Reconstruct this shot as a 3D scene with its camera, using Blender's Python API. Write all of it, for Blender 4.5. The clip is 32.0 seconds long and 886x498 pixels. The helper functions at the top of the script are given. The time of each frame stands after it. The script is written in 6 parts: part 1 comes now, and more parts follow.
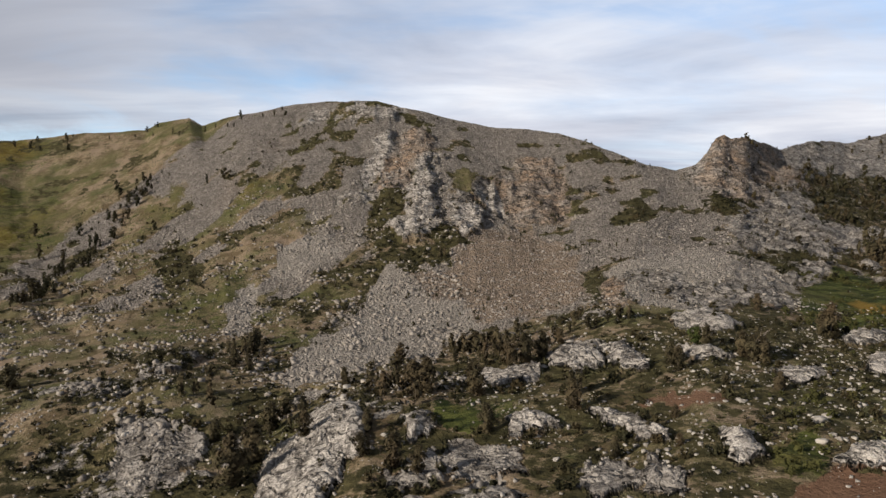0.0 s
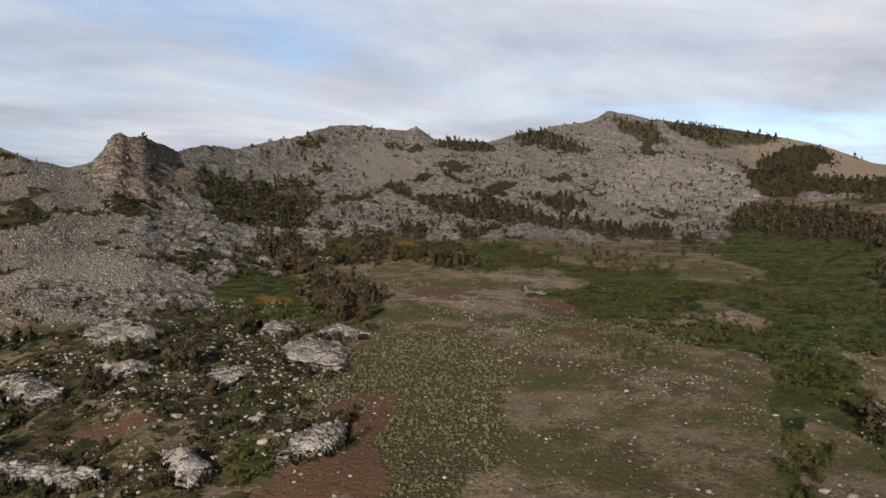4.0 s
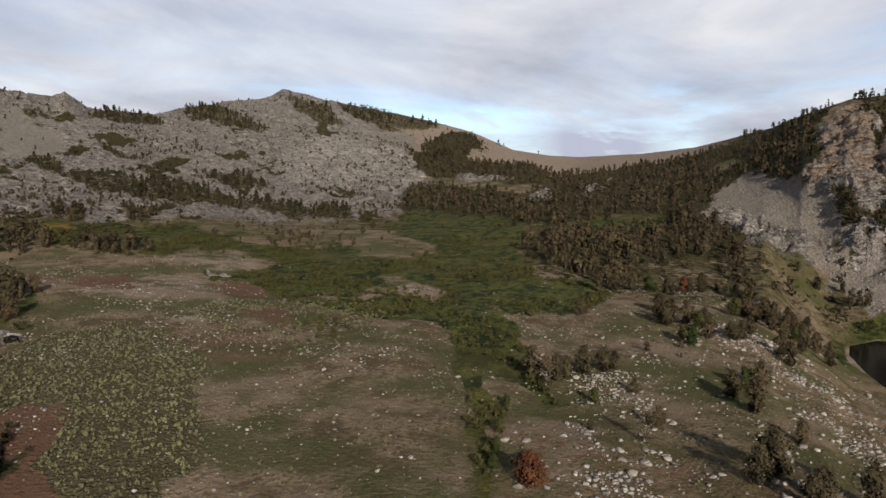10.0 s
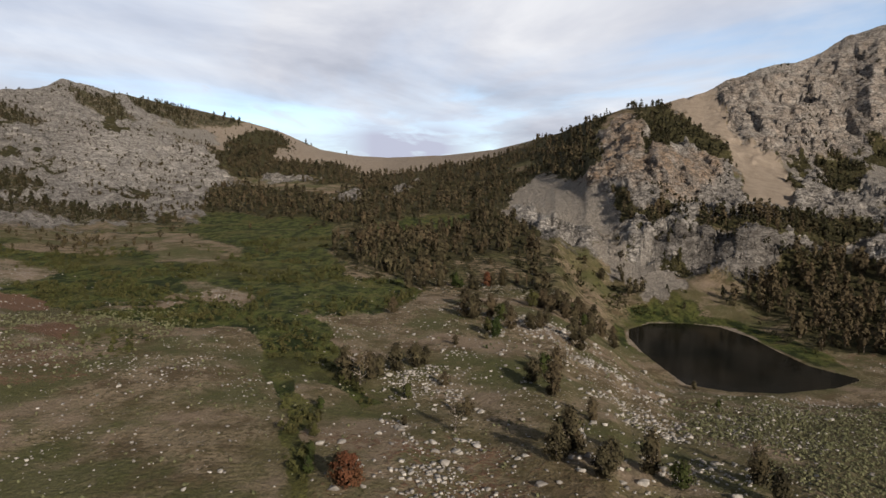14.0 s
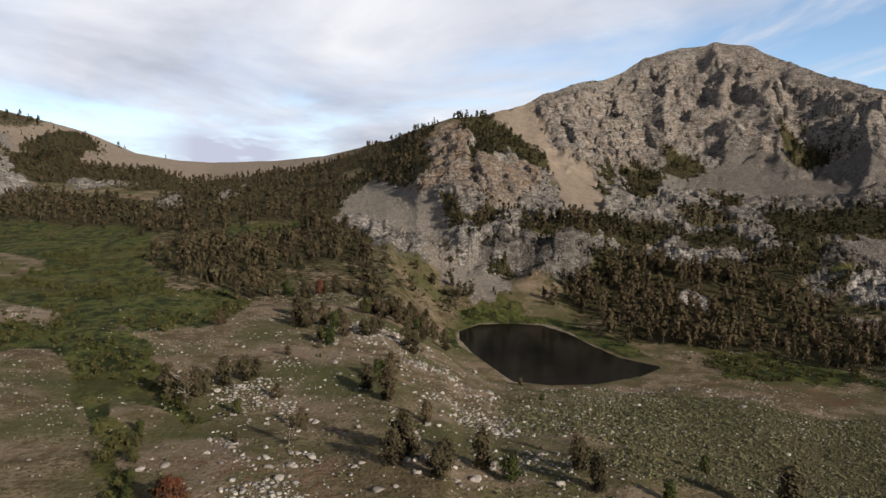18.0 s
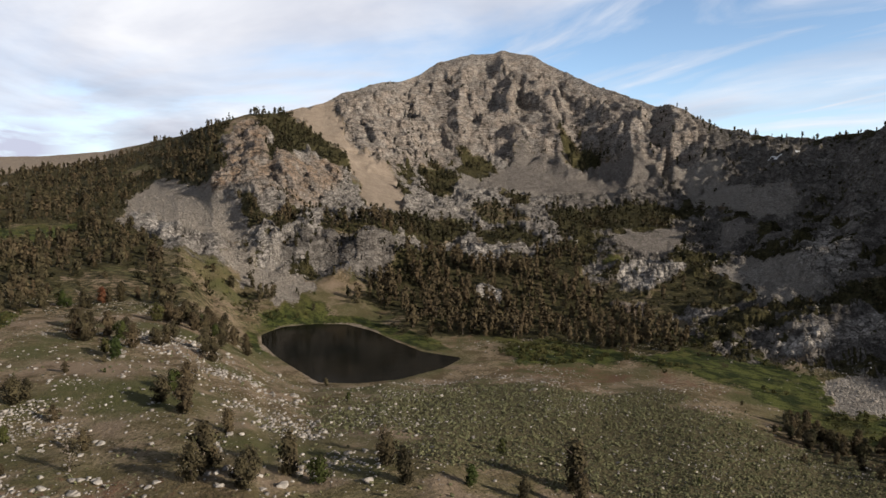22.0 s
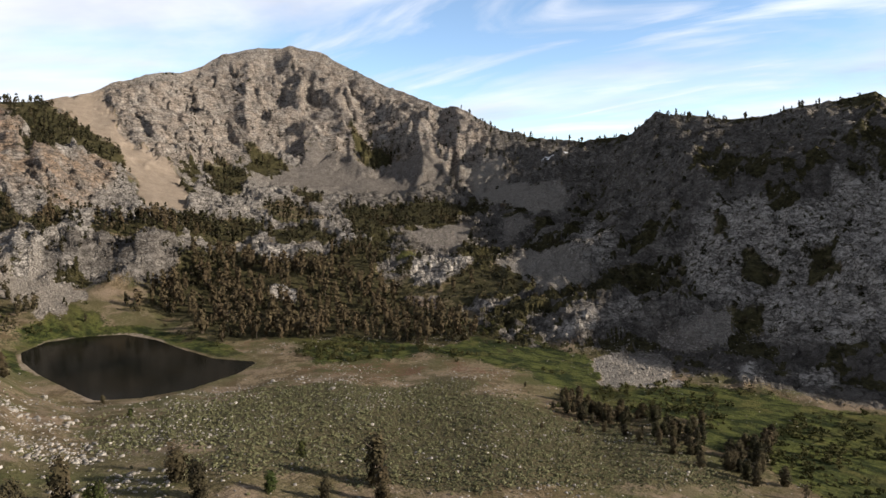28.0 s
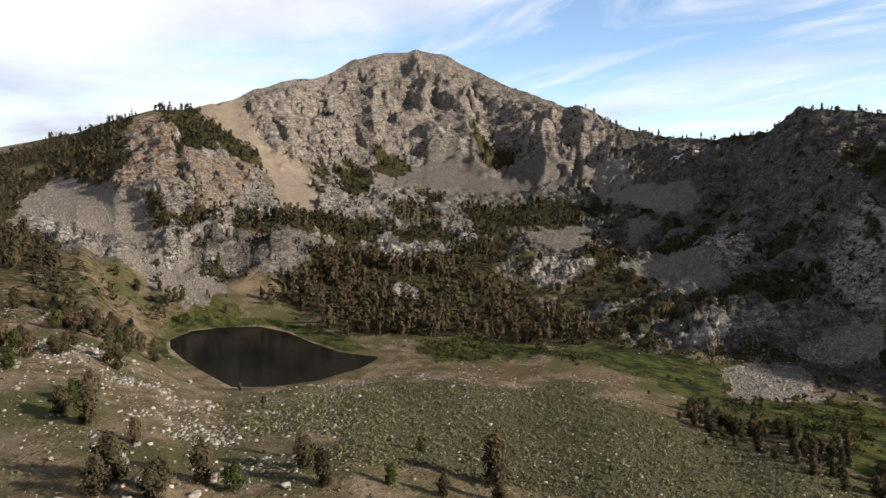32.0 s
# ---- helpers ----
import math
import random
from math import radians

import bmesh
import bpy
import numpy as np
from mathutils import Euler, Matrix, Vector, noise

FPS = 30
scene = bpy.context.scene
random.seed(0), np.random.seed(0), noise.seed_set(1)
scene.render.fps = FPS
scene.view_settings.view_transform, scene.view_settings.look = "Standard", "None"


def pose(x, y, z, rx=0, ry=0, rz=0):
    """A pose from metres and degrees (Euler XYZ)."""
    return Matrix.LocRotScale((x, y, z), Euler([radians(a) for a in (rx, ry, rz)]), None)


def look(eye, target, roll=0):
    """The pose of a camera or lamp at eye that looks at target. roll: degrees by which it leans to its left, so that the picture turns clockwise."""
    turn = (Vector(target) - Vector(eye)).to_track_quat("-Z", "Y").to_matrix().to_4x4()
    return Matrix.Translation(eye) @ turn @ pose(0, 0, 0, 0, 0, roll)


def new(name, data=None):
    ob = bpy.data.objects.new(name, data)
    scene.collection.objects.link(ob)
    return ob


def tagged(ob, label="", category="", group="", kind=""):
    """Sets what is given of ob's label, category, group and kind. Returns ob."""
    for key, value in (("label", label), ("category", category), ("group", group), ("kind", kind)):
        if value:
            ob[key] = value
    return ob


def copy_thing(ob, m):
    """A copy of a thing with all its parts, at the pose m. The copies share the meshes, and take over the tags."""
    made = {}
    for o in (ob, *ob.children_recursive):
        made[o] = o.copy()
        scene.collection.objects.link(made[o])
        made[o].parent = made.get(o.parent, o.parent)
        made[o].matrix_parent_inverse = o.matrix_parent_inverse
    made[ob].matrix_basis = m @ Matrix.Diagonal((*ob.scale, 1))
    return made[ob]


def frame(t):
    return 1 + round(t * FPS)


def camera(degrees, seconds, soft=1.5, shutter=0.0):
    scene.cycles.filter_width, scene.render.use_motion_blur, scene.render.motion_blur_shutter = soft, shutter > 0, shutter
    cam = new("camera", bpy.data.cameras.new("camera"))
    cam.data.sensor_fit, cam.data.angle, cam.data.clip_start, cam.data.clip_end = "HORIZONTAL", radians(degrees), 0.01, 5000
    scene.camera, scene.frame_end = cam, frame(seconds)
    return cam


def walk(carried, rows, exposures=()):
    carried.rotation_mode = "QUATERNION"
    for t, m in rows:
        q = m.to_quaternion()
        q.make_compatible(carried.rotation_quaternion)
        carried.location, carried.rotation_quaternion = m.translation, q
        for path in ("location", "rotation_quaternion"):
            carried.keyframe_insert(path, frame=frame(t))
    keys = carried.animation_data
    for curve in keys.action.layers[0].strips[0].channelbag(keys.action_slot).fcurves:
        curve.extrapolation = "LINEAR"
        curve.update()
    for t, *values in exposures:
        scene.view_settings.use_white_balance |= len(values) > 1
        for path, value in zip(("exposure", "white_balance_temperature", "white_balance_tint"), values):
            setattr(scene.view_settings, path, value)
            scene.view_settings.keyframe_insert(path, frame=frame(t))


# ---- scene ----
import collections
import itertools

cam = camera(64.99, 32.0, soft=1.5)


def stand(t, x, y, z, heading, tilt, lean):
    """A row of the walk: heading clockwise from north (+y), tilt upwards, both in degrees."""
    return t, pose(x, y, z, 0, 0, -heading) @ pose(0, 0, 0, 90 + tilt) @ pose(0, 0, 0, 0, 0, -lean)


# The drone drifts forward and slows down, then hangs at one place and turns.
glide = [stand(*row) for row in (
    (0, -0.75, -10.63, 39.91, -0.00, -3.26, -0.02),
    (0.5, -1.29, -9.70, 40.06, 7.45, -3.28, 0.05),
    (1, -1.50, -8.53, 39.98, 13.72, -3.19, 0.17),
    (1.5, -1.23, -7.75, 39.97, 19.38, -3.18, 0.28),
    (2, -1.37, -6.99, 40.05, 24.99, -3.23, 0.26),
    (2.5, -1.55, -6.02, 40.05, 31.16, -3.25, 0.19),
    (3, -1.53, -4.75, 39.98, 36.65, -3.25, 0.11),
    (3.5, -1.29, -3.74, 40.02, 41.89, -3.24, 0.13),
    (4, -0.90, -2.76, 40.11, 47.11, -3.29, 0.18),
    (4.5, -0.40, -1.84, 40.07, 50.89, -3.15, 0.22),
)]
hover = [stand(t, 0, 0, 40, heading, tilt, lean) for t, heading, tilt, lean in (
    (6.5, 63.43, -3.41, 0.06), (7, 64.74, -3.43, 0.02), (7.5, 64.73, -3.44, -0.04), (8, 64.68, -4.28, -0.08),
    (8.5, 64.67, -5.07, -0.04), (9, 66.44, -5.06, -0.14), (9.5, 70.31, -5.06, -0.10), (10, 73.28, -5.02, -0.13),
    (10.5, 76.18, -5.03, -0.14), (11, 79.03, -5.01, -0.14), (11.5, 81.78, -5.03, -0.12), (12, 83.22, -5.03, -0.05),
    (12.5, 84.31, -5.03, -0.06), (13, 86.76, -5.03, -0.07), (13.5, 88.26, -5.02, -0.07), (15.5, 91.38, -4.41, -0.14),
    (16, 94.20, -4.41, -0.15), (16.5, 96.07, -4.41, -0.11), (17, 97.31, -4.39, -0.09), (17.5, 99.86, -4.41, -0.11),
    (18, 102.63, -4.40, -0.15), (18.5, 105.35, -4.40, -0.12), (19, 108.09, -4.42, -0.06), (19.5, 110.09, -4.44, 0.01),
    (20, 111.21, -4.44, -0.07), (20.5, 113.11, -4.45, -0.05), (21, 115.00, -4.46, -0.03), (21.5, 116.90, -4.46, -0.07),
    (22, 118.81, -4.46, -0.04), (22.5, 120.18, -4.46, -0.01), (23, 121.32, -4.48, -0.02), (23.5, 122.39, -4.47, -0.02),
    (24, 123.51, -4.50, 0.03), (24.5, 124.55, -4.50, 0.02), (26.5, 129.54, -4.58, 0.18), (27, 132.39, -4.60, 0.17),
    (27.5, 134.89, -4.63, 0.20), (28, 135.66, -4.64, 0.17), (28.5, 136.65, -4.63, 0.16), (29, 136.66, -4.63, 0.14),
    (29.5, 136.25, -4.63, 0.20), (30, 133.48, -4.60, 0.15), (30.5, 130.62, -4.59, 0.17), (31, 128.24, -4.58, 0.08),
    (31.5, 126.97, -4.56, 0.14), (32, 125.71, -4.57, 0.13),
)]
walk(cam, glide + hover, [(0, 0.16), (2, 0.04), (4, -0.10), (9, -0.08), (13, 0.0), (19, 0.13), (24, 0.30), (28, 0.52), (32, 0.50)])

# ---- light ----
SUN_AZ, SUN_EL = 240.0, 21.0
sun = new("sun", bpy.data.lights.new("sun", "SUN"))
sun.data.energy, sun.data.angle, sun.data.color = 5.0, radians(0.9), (1.0, 0.87, 0.72)
sun.matrix_world = look((0, 0, 0), (-math.sin(radians(SUN_AZ)) * math.cos(radians(SUN_EL)), -math.cos(radians(SUN_AZ)) * math.cos(radians(SUN_EL)), -math.sin(radians(SUN_EL))))
tagged(sun, "low warm evening sun", "sun", kind="structure")


def make_sky():
    """Evening sky with broken grey and white cloud sheets over pale blue."""
    world = bpy.data.worlds.new("sky")
    scene.world = world
    world.use_nodes = True
    nt = world.node_tree
    nt.nodes.clear()
    N, L = nt.nodes.new, nt.links.new

    def math_node(op, a, b=None, clamp=False):
        n = N("ShaderNodeMath")
        n.operation, n.use_clamp = op, clamp
        for i, v in enumerate((a, b)):
            if v is None:
                continue
            if isinstance(v, (int, float)):
                n.inputs[i].default_value = v
            else:
                L(v, n.inputs[i])
        return n.outputs[0]

    out, bg = N("ShaderNodeOutputWorld"), N("ShaderNodeBackground")
    sky = N("ShaderNodeTexSky")
    sky.sky_type, sky.sun_disc = "NISHITA", False
    sky.sun_elevation, sky.sun_rotation = radians(SUN_EL), radians(SUN_AZ)
    sky.altitude, sky.air_density, sky.dust_density = 3000, 1.0, 0.6
    tc, sep = N("ShaderNodeTexCoord"), N("ShaderNodeSeparateXYZ")
    L(tc.outputs["Generated"], sep.inputs[0])
    up = math_node("MAXIMUM", math_node("ADD", sep.outputs[2], 0.10), 0.03)
    comb = N("ShaderNodeCombineXYZ")
    L(math_node("DIVIDE", sep.outputs[0], up), comb.inputs[0])
    L(math_node("DIVIDE", sep.outputs[1], up), comb.inputs[1])

    def clouds(scale, detail, w, stretch, distort=0.4, turn=0.0):
        mp = N("ShaderNodeMapping")
        mp.inputs["Scale"].default_value = (scale, scale * stretch, 1)
        mp.inputs["Rotation"].default_value = (0, 0, turn)
        mp.inputs["Location"].default_value = (w, w * 0.7, w)
        L(comb.outputs[0], mp.inputs[0])
        n = N("ShaderNodeTexNoise")
        n.inputs["Scale"].default_value, n.inputs["Detail"].default_value = 1.0, detail
        n.inputs["Roughness"].default_value, n.inputs["Distortion"].default_value = 0.55, distort
        L(mp.outputs[0], n.inputs["Vector"])
        return n.outputs["Fac"]

    def ramp(fac, *stops):
        n = N("ShaderNodeValToRGB")
        el = n.color_ramp.elements
        while len(el) < len(stops):
            el.new(0.5)
        for e, (p, c) in zip(el, stops):
            e.position, e.color = p, (*c, 1) if isinstance(c, tuple) else (c, c, c, 1)
        L(fac, n.inputs[0])
        return n.outputs[0]

    def mix(fac, a, b, kind="MIX"):
        n = N("ShaderNodeMix")
        n.data_type, n.blend_type = "RGBA", kind
        for sock, v in ((n.inputs["Factor"], fac), (n.inputs["A"], a), (n.inputs["B"], b)):
            if isinstance(v, (int, float)):
                sock.default_value = v
            elif isinstance(v, tuple):
                sock.default_value = (*v, 1)
            else:
                L(v, sock)
        return n.outputs["Result"]

    # cover thins out to the south-east (+x, -y)
    aim = math_node("ADD", math_node("MULTIPLY", sep.outputs[1], -0.87), math_node("MULTIPLY", sep.outputs[0], 0.5))
    south = math_node("SUBTRACT", math_node("MULTIPLY", ramp(aim, (0.60, 0.0), (0.82, 0.3), (0.96, 1.0)), 0.17), 0.07)
    big = math_node("SUBTRACT", clouds(0.33, 7, 3.1, 1.35, 0.5, 0.5), south)
    cover = ramp(big, (0.37, 0.0), (0.50, 0.8), (0.6, 1.0))
    tone = ramp(clouds(0.55, 6, 8.4, 1.5, 0.5, 0.5), (0.30, (4.8, 5.2, 6.3)), (0.5, (7.2, 7.5, 8.5)), (0.68, (9.9, 10.0, 10.5)))
    blue = mix(1.0, sky.outputs[0], (2.05, 2.05, 2.0), "MULTIPLY")
    low = ramp(sep.outputs[2], (0.02, 1.0), (0.17, 0.0))
    blue = mix(math_node("MULTIPLY", low, 0.45), blue, (7.6, 8.4, 9.6))
    # cloud tone darkened above the view, added to cut the fill light from overhead
    tone = mix(1.0, tone, ramp(sep.outputs[2], (0.31, 1.0), (0.54, 0.23)), "MULTIPLY")
    # a far bank of blue-grey cloud low in the north
    bank = math_node("MULTIPLY", ramp(sep.outputs[2], (0.045, 1.0), (0.105, 0.0)), ramp(sep.outputs[1], (0.80, 0.0), (0.96, 0.85)))
    bank = math_node("MULTIPLY", bank, ramp(clouds(0.9, 5, 1.7, 1.6), (0.35, 0.35), (0.6, 1.0)))
    tone = mix(bank, tone, (2.6, 3.5, 5.2))
    # heavier cloud in the west
    tone = mix(1.0, tone, ramp(math_node("ADD", sep.outputs[0], 0.6), (0.05, 0.68), (0.40, 1.0)), "MULTIPLY")
    # thin wisps
    wisps = ramp(clouds(0.75, 7, 12.3, 2.6, 0.7, 0.6), (0.47, 0.0), (0.70, 0.8))
    tone = mix(math_node("MULTIPLY", math_node("SUBTRACT", 1.0, cover), wisps), tone, (9.9, 10.0, 10.5))
    cover = math_node("MAXIMUM", cover, wisps)
    # a low lavender cloud beyond the saddle in the east
    east = math_node("MULTIPLY", ramp(math_node("ADD", sep.outputs[1], 0.5), (0.42, 0.0), (0.52, 1.0), (0.62, 1.0), (0.74, 0.0)), ramp(sep.outputs[0], (0.90, 0.0), (0.95, 1.0)))
    low_cloud = math_node("MULTIPLY", ramp(sep.outputs[2], (0.075, 1.0), (0.115, 0.0)), ramp(clouds(0.8, 5, 5.2, 1.6), (0.30, 0.2), (0.5, 1.0)))
    low_cloud = math_node("MULTIPLY", low_cloud, east)
    cover = math_node("MAXIMUM", cover, low_cloud)
    tone = mix(low_cloud, tone, (6.3, 6.6, 8.2))
    L(mix(cover, blue, tone), bg.inputs["Color"])
    bg.inputs["Strength"].default_value = 0.085
    L(bg.outputs[0], out.inputs[0])


make_sky()


# ---- relief ----
def smooth(a, b, x):
    t = np.clip((x - a) / (b - a), 0, 1)
    return t * t * (3 - 2 * t)


def hash_grid(ix, iy, seed):
    h = (ix.astype(np.int64) * 374761393 + iy.astype(np.int64) * 668265263 + seed * 1442695041) & 0xFFFFFFFF
    h = ((h ^ (h >> 13)) * 1274126177) & 0xFFFFFFFF
    h = ((h ^ (h >> 16)) * 2246822519) & 0xFFFFFFFF
    return ((h ^ (h >> 15)) & 0xFFFF) / 65535.0


def value_noise(x, y, seed=0):
    """Smooth noise from -1 to 1, one lump per unit."""
    ix, iy = np.floor(x), np.floor(y)
    fx, fy = x - ix, y - iy
    u, v = fx * fx * fx * (fx * (fx * 6 - 15) + 10), fy * fy * fy * (fy * (fy * 6 - 15) + 10)
    a, b = hash_grid(ix, iy, seed), hash_grid(ix + 1, iy, seed)
    c, d = hash_grid(ix, iy + 1, seed), hash_grid(ix + 1, iy + 1, seed)
    return 2 * ((a + (b - a) * u) * (1 - v) + (c + (d - c) * u) * v) - 1


def fbm(x, y, size, octaves=4, seed=0, gain=0.5):
    total, amp, norm = 0, 1.0, 0.0
    for k in range(octaves):
        f = 2.03 ** k / size
        total = total + amp * value_noise(x * f + 17.3 * k + 1000, y * f - 9.1 * k + 1000, seed + k)
        norm += amp
        amp *= gain
    return total / norm


def ridged(x, y, size, octaves=4, seed=0, gain=0.55):
    total, amp, norm = 0, 1.0, 0.0
    for k in range(octaves):
        f = 2.1 ** k / size
        total = total + amp * (1 - 2 * np.abs(value_noise(x * f + 31.7 * k + 1000, y * f + 5.3 * k + 1000, seed + k)))
        norm += amp
        amp *= gain
    return total / norm


def blocks(x, y, size, seed=0, tilt=0.5):
    """Angular blocks: every cell has its own height and slant, from about -1 to 1."""
    x, y = x / size + 1000 + 0.35 * value_noise(x / size * 2.3, y / size * 2.3, seed + 5), y / size + 1000
    ix, iy = np.floor(x), np.floor(y)
    best, out = np.full(np.shape(x), 9.0), np.zeros(np.shape(x))
    for a in (-1, 0, 1):
        for b in (-1, 0, 1):
            cx, cy = ix + a, iy + b
            dx, dy = x - cx - hash_grid(cx, cy, seed), y - cy - hash_grid(cx, cy, seed + 1)
            d = dx * dx + dy * dy
            h = 2 * hash_grid(cx, cy, seed + 2) - 1 + 2 * tilt * (dx * (hash_grid(cx, cy, seed + 3) - 0.5) + dy * (hash_grid(cx, cy, seed + 4) - 0.5)) * 2
            near = d < best
            best, out = np.where(near, d, best), np.where(near, h, out)
    return out


CREST = collections.OrderedDict()  # heading -> distance of the skyline crest
SECTION = {}
S_GRID = np.concatenate([np.linspace(0, 0.5, 60, endpoint=False), np.linspace(0.5, 1, 61)])


def section(heading, *rz):
    """One cross-section of the valley outwards from the plan's centre: distance, height, ... up to the crest."""
    r, z = np.array((0,) + rz[0::2], float), np.array((rz[1],) + rz[1::2], float)
    CREST[heading] = r[-1]
    m = np.zeros(len(r))
    d = np.diff(z) / np.diff(r)
    same = d[:-1] * d[1:] > 0
    m[1:-1] = np.where(same, 2 * d[:-1] * d[1:] / np.where(same, d[:-1] + d[1:], 1), 0)
    m[-1] = d[-1]
    q = S_GRID * r[-1]
    k = np.clip(np.searchsorted(r, q, side="right") - 1, 0, len(r) - 2)
    w = r[k + 1] - r[k]
    t = (q - r[k]) / w
    SECTION[heading] = ((2 * t**3 - 3 * t**2 + 1) * z[k] + (t**3 - 2 * t**2 + t) * w * m[k]
                        + (-2 * t**3 + 3 * t**2) * z[k + 1] + (t**3 - t**2) * w * m[k + 1])


section(-60, 45, 6, 75, 2, 105, 1, 140, 3, 200, 5, 290, 10, 360, 30, 450, 60)
section(-40, 45, 8, 75, 4, 105, 3, 130, 5, 190, 6, 280, 14, 360, 38, 450, 74)
section(-32, 45, 9, 75, 5, 95, 3, 118, 8, 190, 9, 280, 17, 360, 42, 450, 78)
section(-24, 45, 9, 70, 6, 92, 6, 110, 10, 175, 12, 260, 24, 340, 55, 410, 83)
section(-16, 45, 9, 70, 7, 95, 8, 110, 10, 140, 11, 175, 15, 260, 38, 310, 64, 370, 90)
section(-8, 42, 11, 60, 11, 85, 13, 115, 12, 160, 15, 205, 27, 275, 56, 340, 92)
section(0, 40, 12, 58, 12, 86, 13.5, 115, 13, 160, 17.5, 212, 32.5, 272, 57, 330, 83)
section(8, 40, 13, 56, 13, 82, 14.5, 110, 16.5, 150, 19, 195, 28, 265, 50, 315, 75.5)
section(16, 40, 14, 56, 14, 84, 15.5, 112, 19.5, 146, 23.5, 182, 30, 228, 41, 285, 57.5)
section(20, 40, 14.5, 56, 15, 84, 16.5, 112, 19.8, 142, 23, 180, 29, 225, 38, 262, 48, 285, 55.5)
section(24, 40, 15, 56, 16, 84, 18, 110, 20.5, 138, 22.5, 173, 28, 213, 36, 258, 46, 280, 55, 300, 68)
section(28, 40, 15, 56, 16, 84, 18, 112, 20, 145, 22, 190, 27.5, 240, 35, 290, 46, 335, 60, 360, 72)
section(33, 40, 15.5, 58, 16.5, 84, 18, 116, 19, 150, 20.5, 220, 27, 300, 37, 370, 53, 440, 80)
section(40, 40, 16, 56, 17, 82, 18, 112, 19, 155, 21, 220, 27, 290, 33, 430, 57.5, 560, 105)
section(48, 40, 16, 56, 17, 80, 18, 112, 19, 170, 22, 240, 28, 320, 35, 480, 64, 620, 101)
section(56, 40, 16, 57, 16.6, 83, 17.8, 115, 18.5, 172, 20.6, 270, 27, 420, 42, 600, 84, 780, 126)
section(62, 40, 16.5, 54, 16.8, 80, 17.2, 125, 18, 200, 20.5, 300, 25, 450, 41, 650, 88, 850, 152)
section(68, 38, 16.5, 52, 17, 80, 17, 130, 17.9, 220, 21, 320, 25, 480, 41, 700, 87, 880, 137)
section(76, 38, 16, 54, 16.5, 85, 16, 125, 17, 200, 19, 320, 26, 450, 38.5, 650, 68, 850, 107)
section(84, 38, 16, 56, 16, 85, 15, 120, 14.8, 180, 16.5, 260, 22, 420, 36, 700, 60, 900, 80)
section(92, 38, 15.5, 55, 15.3, 80, 14.6, 110, 14.6, 170, 14.2, 240, 18.5, 300, 25, 380, 34.5, 560, 57, 700, 80)
section(98, 38, 16, 54, 16, 76, 14.8, 115, 13.6, 165, 12, 240, 18.5, 300, 27.5, 400, 47, 560, 87)
section(100.5, 38, 16, 55, 16, 80, 13.8, 122, 11.5, 165, 8, 215, 6, 245, 12, 300, 27.5, 370, 51, 510, 86)
section(102.5, 38, 16, 55, 16, 82, 13.2, 125, 9.5, 175, 4, 212, 2.8, 250, 8, 268, 14, 300, 26, 360, 49, 500, 89)
section(104.5, 38, 15.5, 58, 15, 88, 11.2, 128, 6.5, 165, 2, 206, 1, 245, 7, 264, 11, 270, 18, 300, 27, 360, 50, 500, 91)
section(108, 38, 15, 62, 13.8, 95, 9.2, 128, 4.5, 149, 0.4, 206, 0.4, 240, 6, 262, 11.5, 269, 19, 310, 29, 400, 59, 430, 67, 470, 82, 520, 106)
section(113, 38, 15, 62, 13.8, 95, 9.2, 128, 4.5, 149, 0.4, 206, 0.4, 240, 5.5, 262, 11.5, 269, 19, 330, 31, 400, 46, 450, 62, 505, 92, 565, 130)
section(118, 38, 15, 62, 13.7, 98, 8.4, 130, 4, 150, 0.4, 190, 0.4, 240, 5, 300, 17, 370, 31, 470, 54, 540, 88, 600, 126, 655, 158)
section(124, 38, 14.5, 65, 12, 88, 9, 125, 4.5, 155, 1.2, 195, 1, 255, 8.5, 310, 18.5, 420, 37, 500, 56, 530, 72, 600, 118, 680, 178)
section(128, 38, 14, 66, 11, 90, 8, 125, 4.5, 160, 1, 205, 1.5, 270, 10, 330, 22, 420, 36, 495, 54, 525, 68, 600, 114, 660, 157)
section(132, 38, 13.5, 68, 10.2, 105, 5.5, 160, 1, 220, 2, 290, 15, 400, 31.5, 480, 49, 510, 60, 560, 95, 620, 131)
section(140, 38, 13, 70, 9.5, 100, 6.3, 150, 1.8, 190, 1.5, 235, 6, 320, 19.5, 400, 33, 455, 50, 480, 62, 530, 85)
section(148, 38, 12, 76, 7.2, 100, 3.8, 140, 0.8, 170, 2.2, 215, 6.5, 275, 16.5, 330, 27, 400, 47, 470, 75)
section(154, 38, 11, 82, 6, 115, 2.8, 143, 1, 170, 3, 185, 8, 235, 14, 280, 28, 330, 51, 400, 83)
section(162, 38, 10, 90, 3.2, 115, 1.6, 150, 1, 170, 5, 182, 10, 225, 18, 260, 31, 300, 54, 350, 77)
section(170, 38, 9, 90, 2, 115, 1, 150, 2, 182, 12, 225, 24, 260, 38, 300, 58, 340, 79)
# out of view: ridge added at 180 to 190 to shade the southern slopes
section(180, 38, 9, 90, 2, 150, 5, 190, 22, 230, 45, 280, 74, 305, 84)
section(190, 38, 9, 90, 4, 140, 8, 170, 18, 200, 40, 230, 62, 260, 74)
section(205, 38, 9, 90, 5, 140, 8, 170, 18, 195, 28, 210, 34)
section(216, 38, 9, 90, 4, 140, 6, 190, 18, 230, 28)
section(228, 38, 8, 90, 0, 150, -6, 250, 6, 340, 20)
section(240, 38, 7, 90, -4, 150, -12, 300, -20, 500, -6, 700, 16)
section(270, 38, 7, 90, -4, 150, -12, 300, -10, 500, 10, 600, 40)
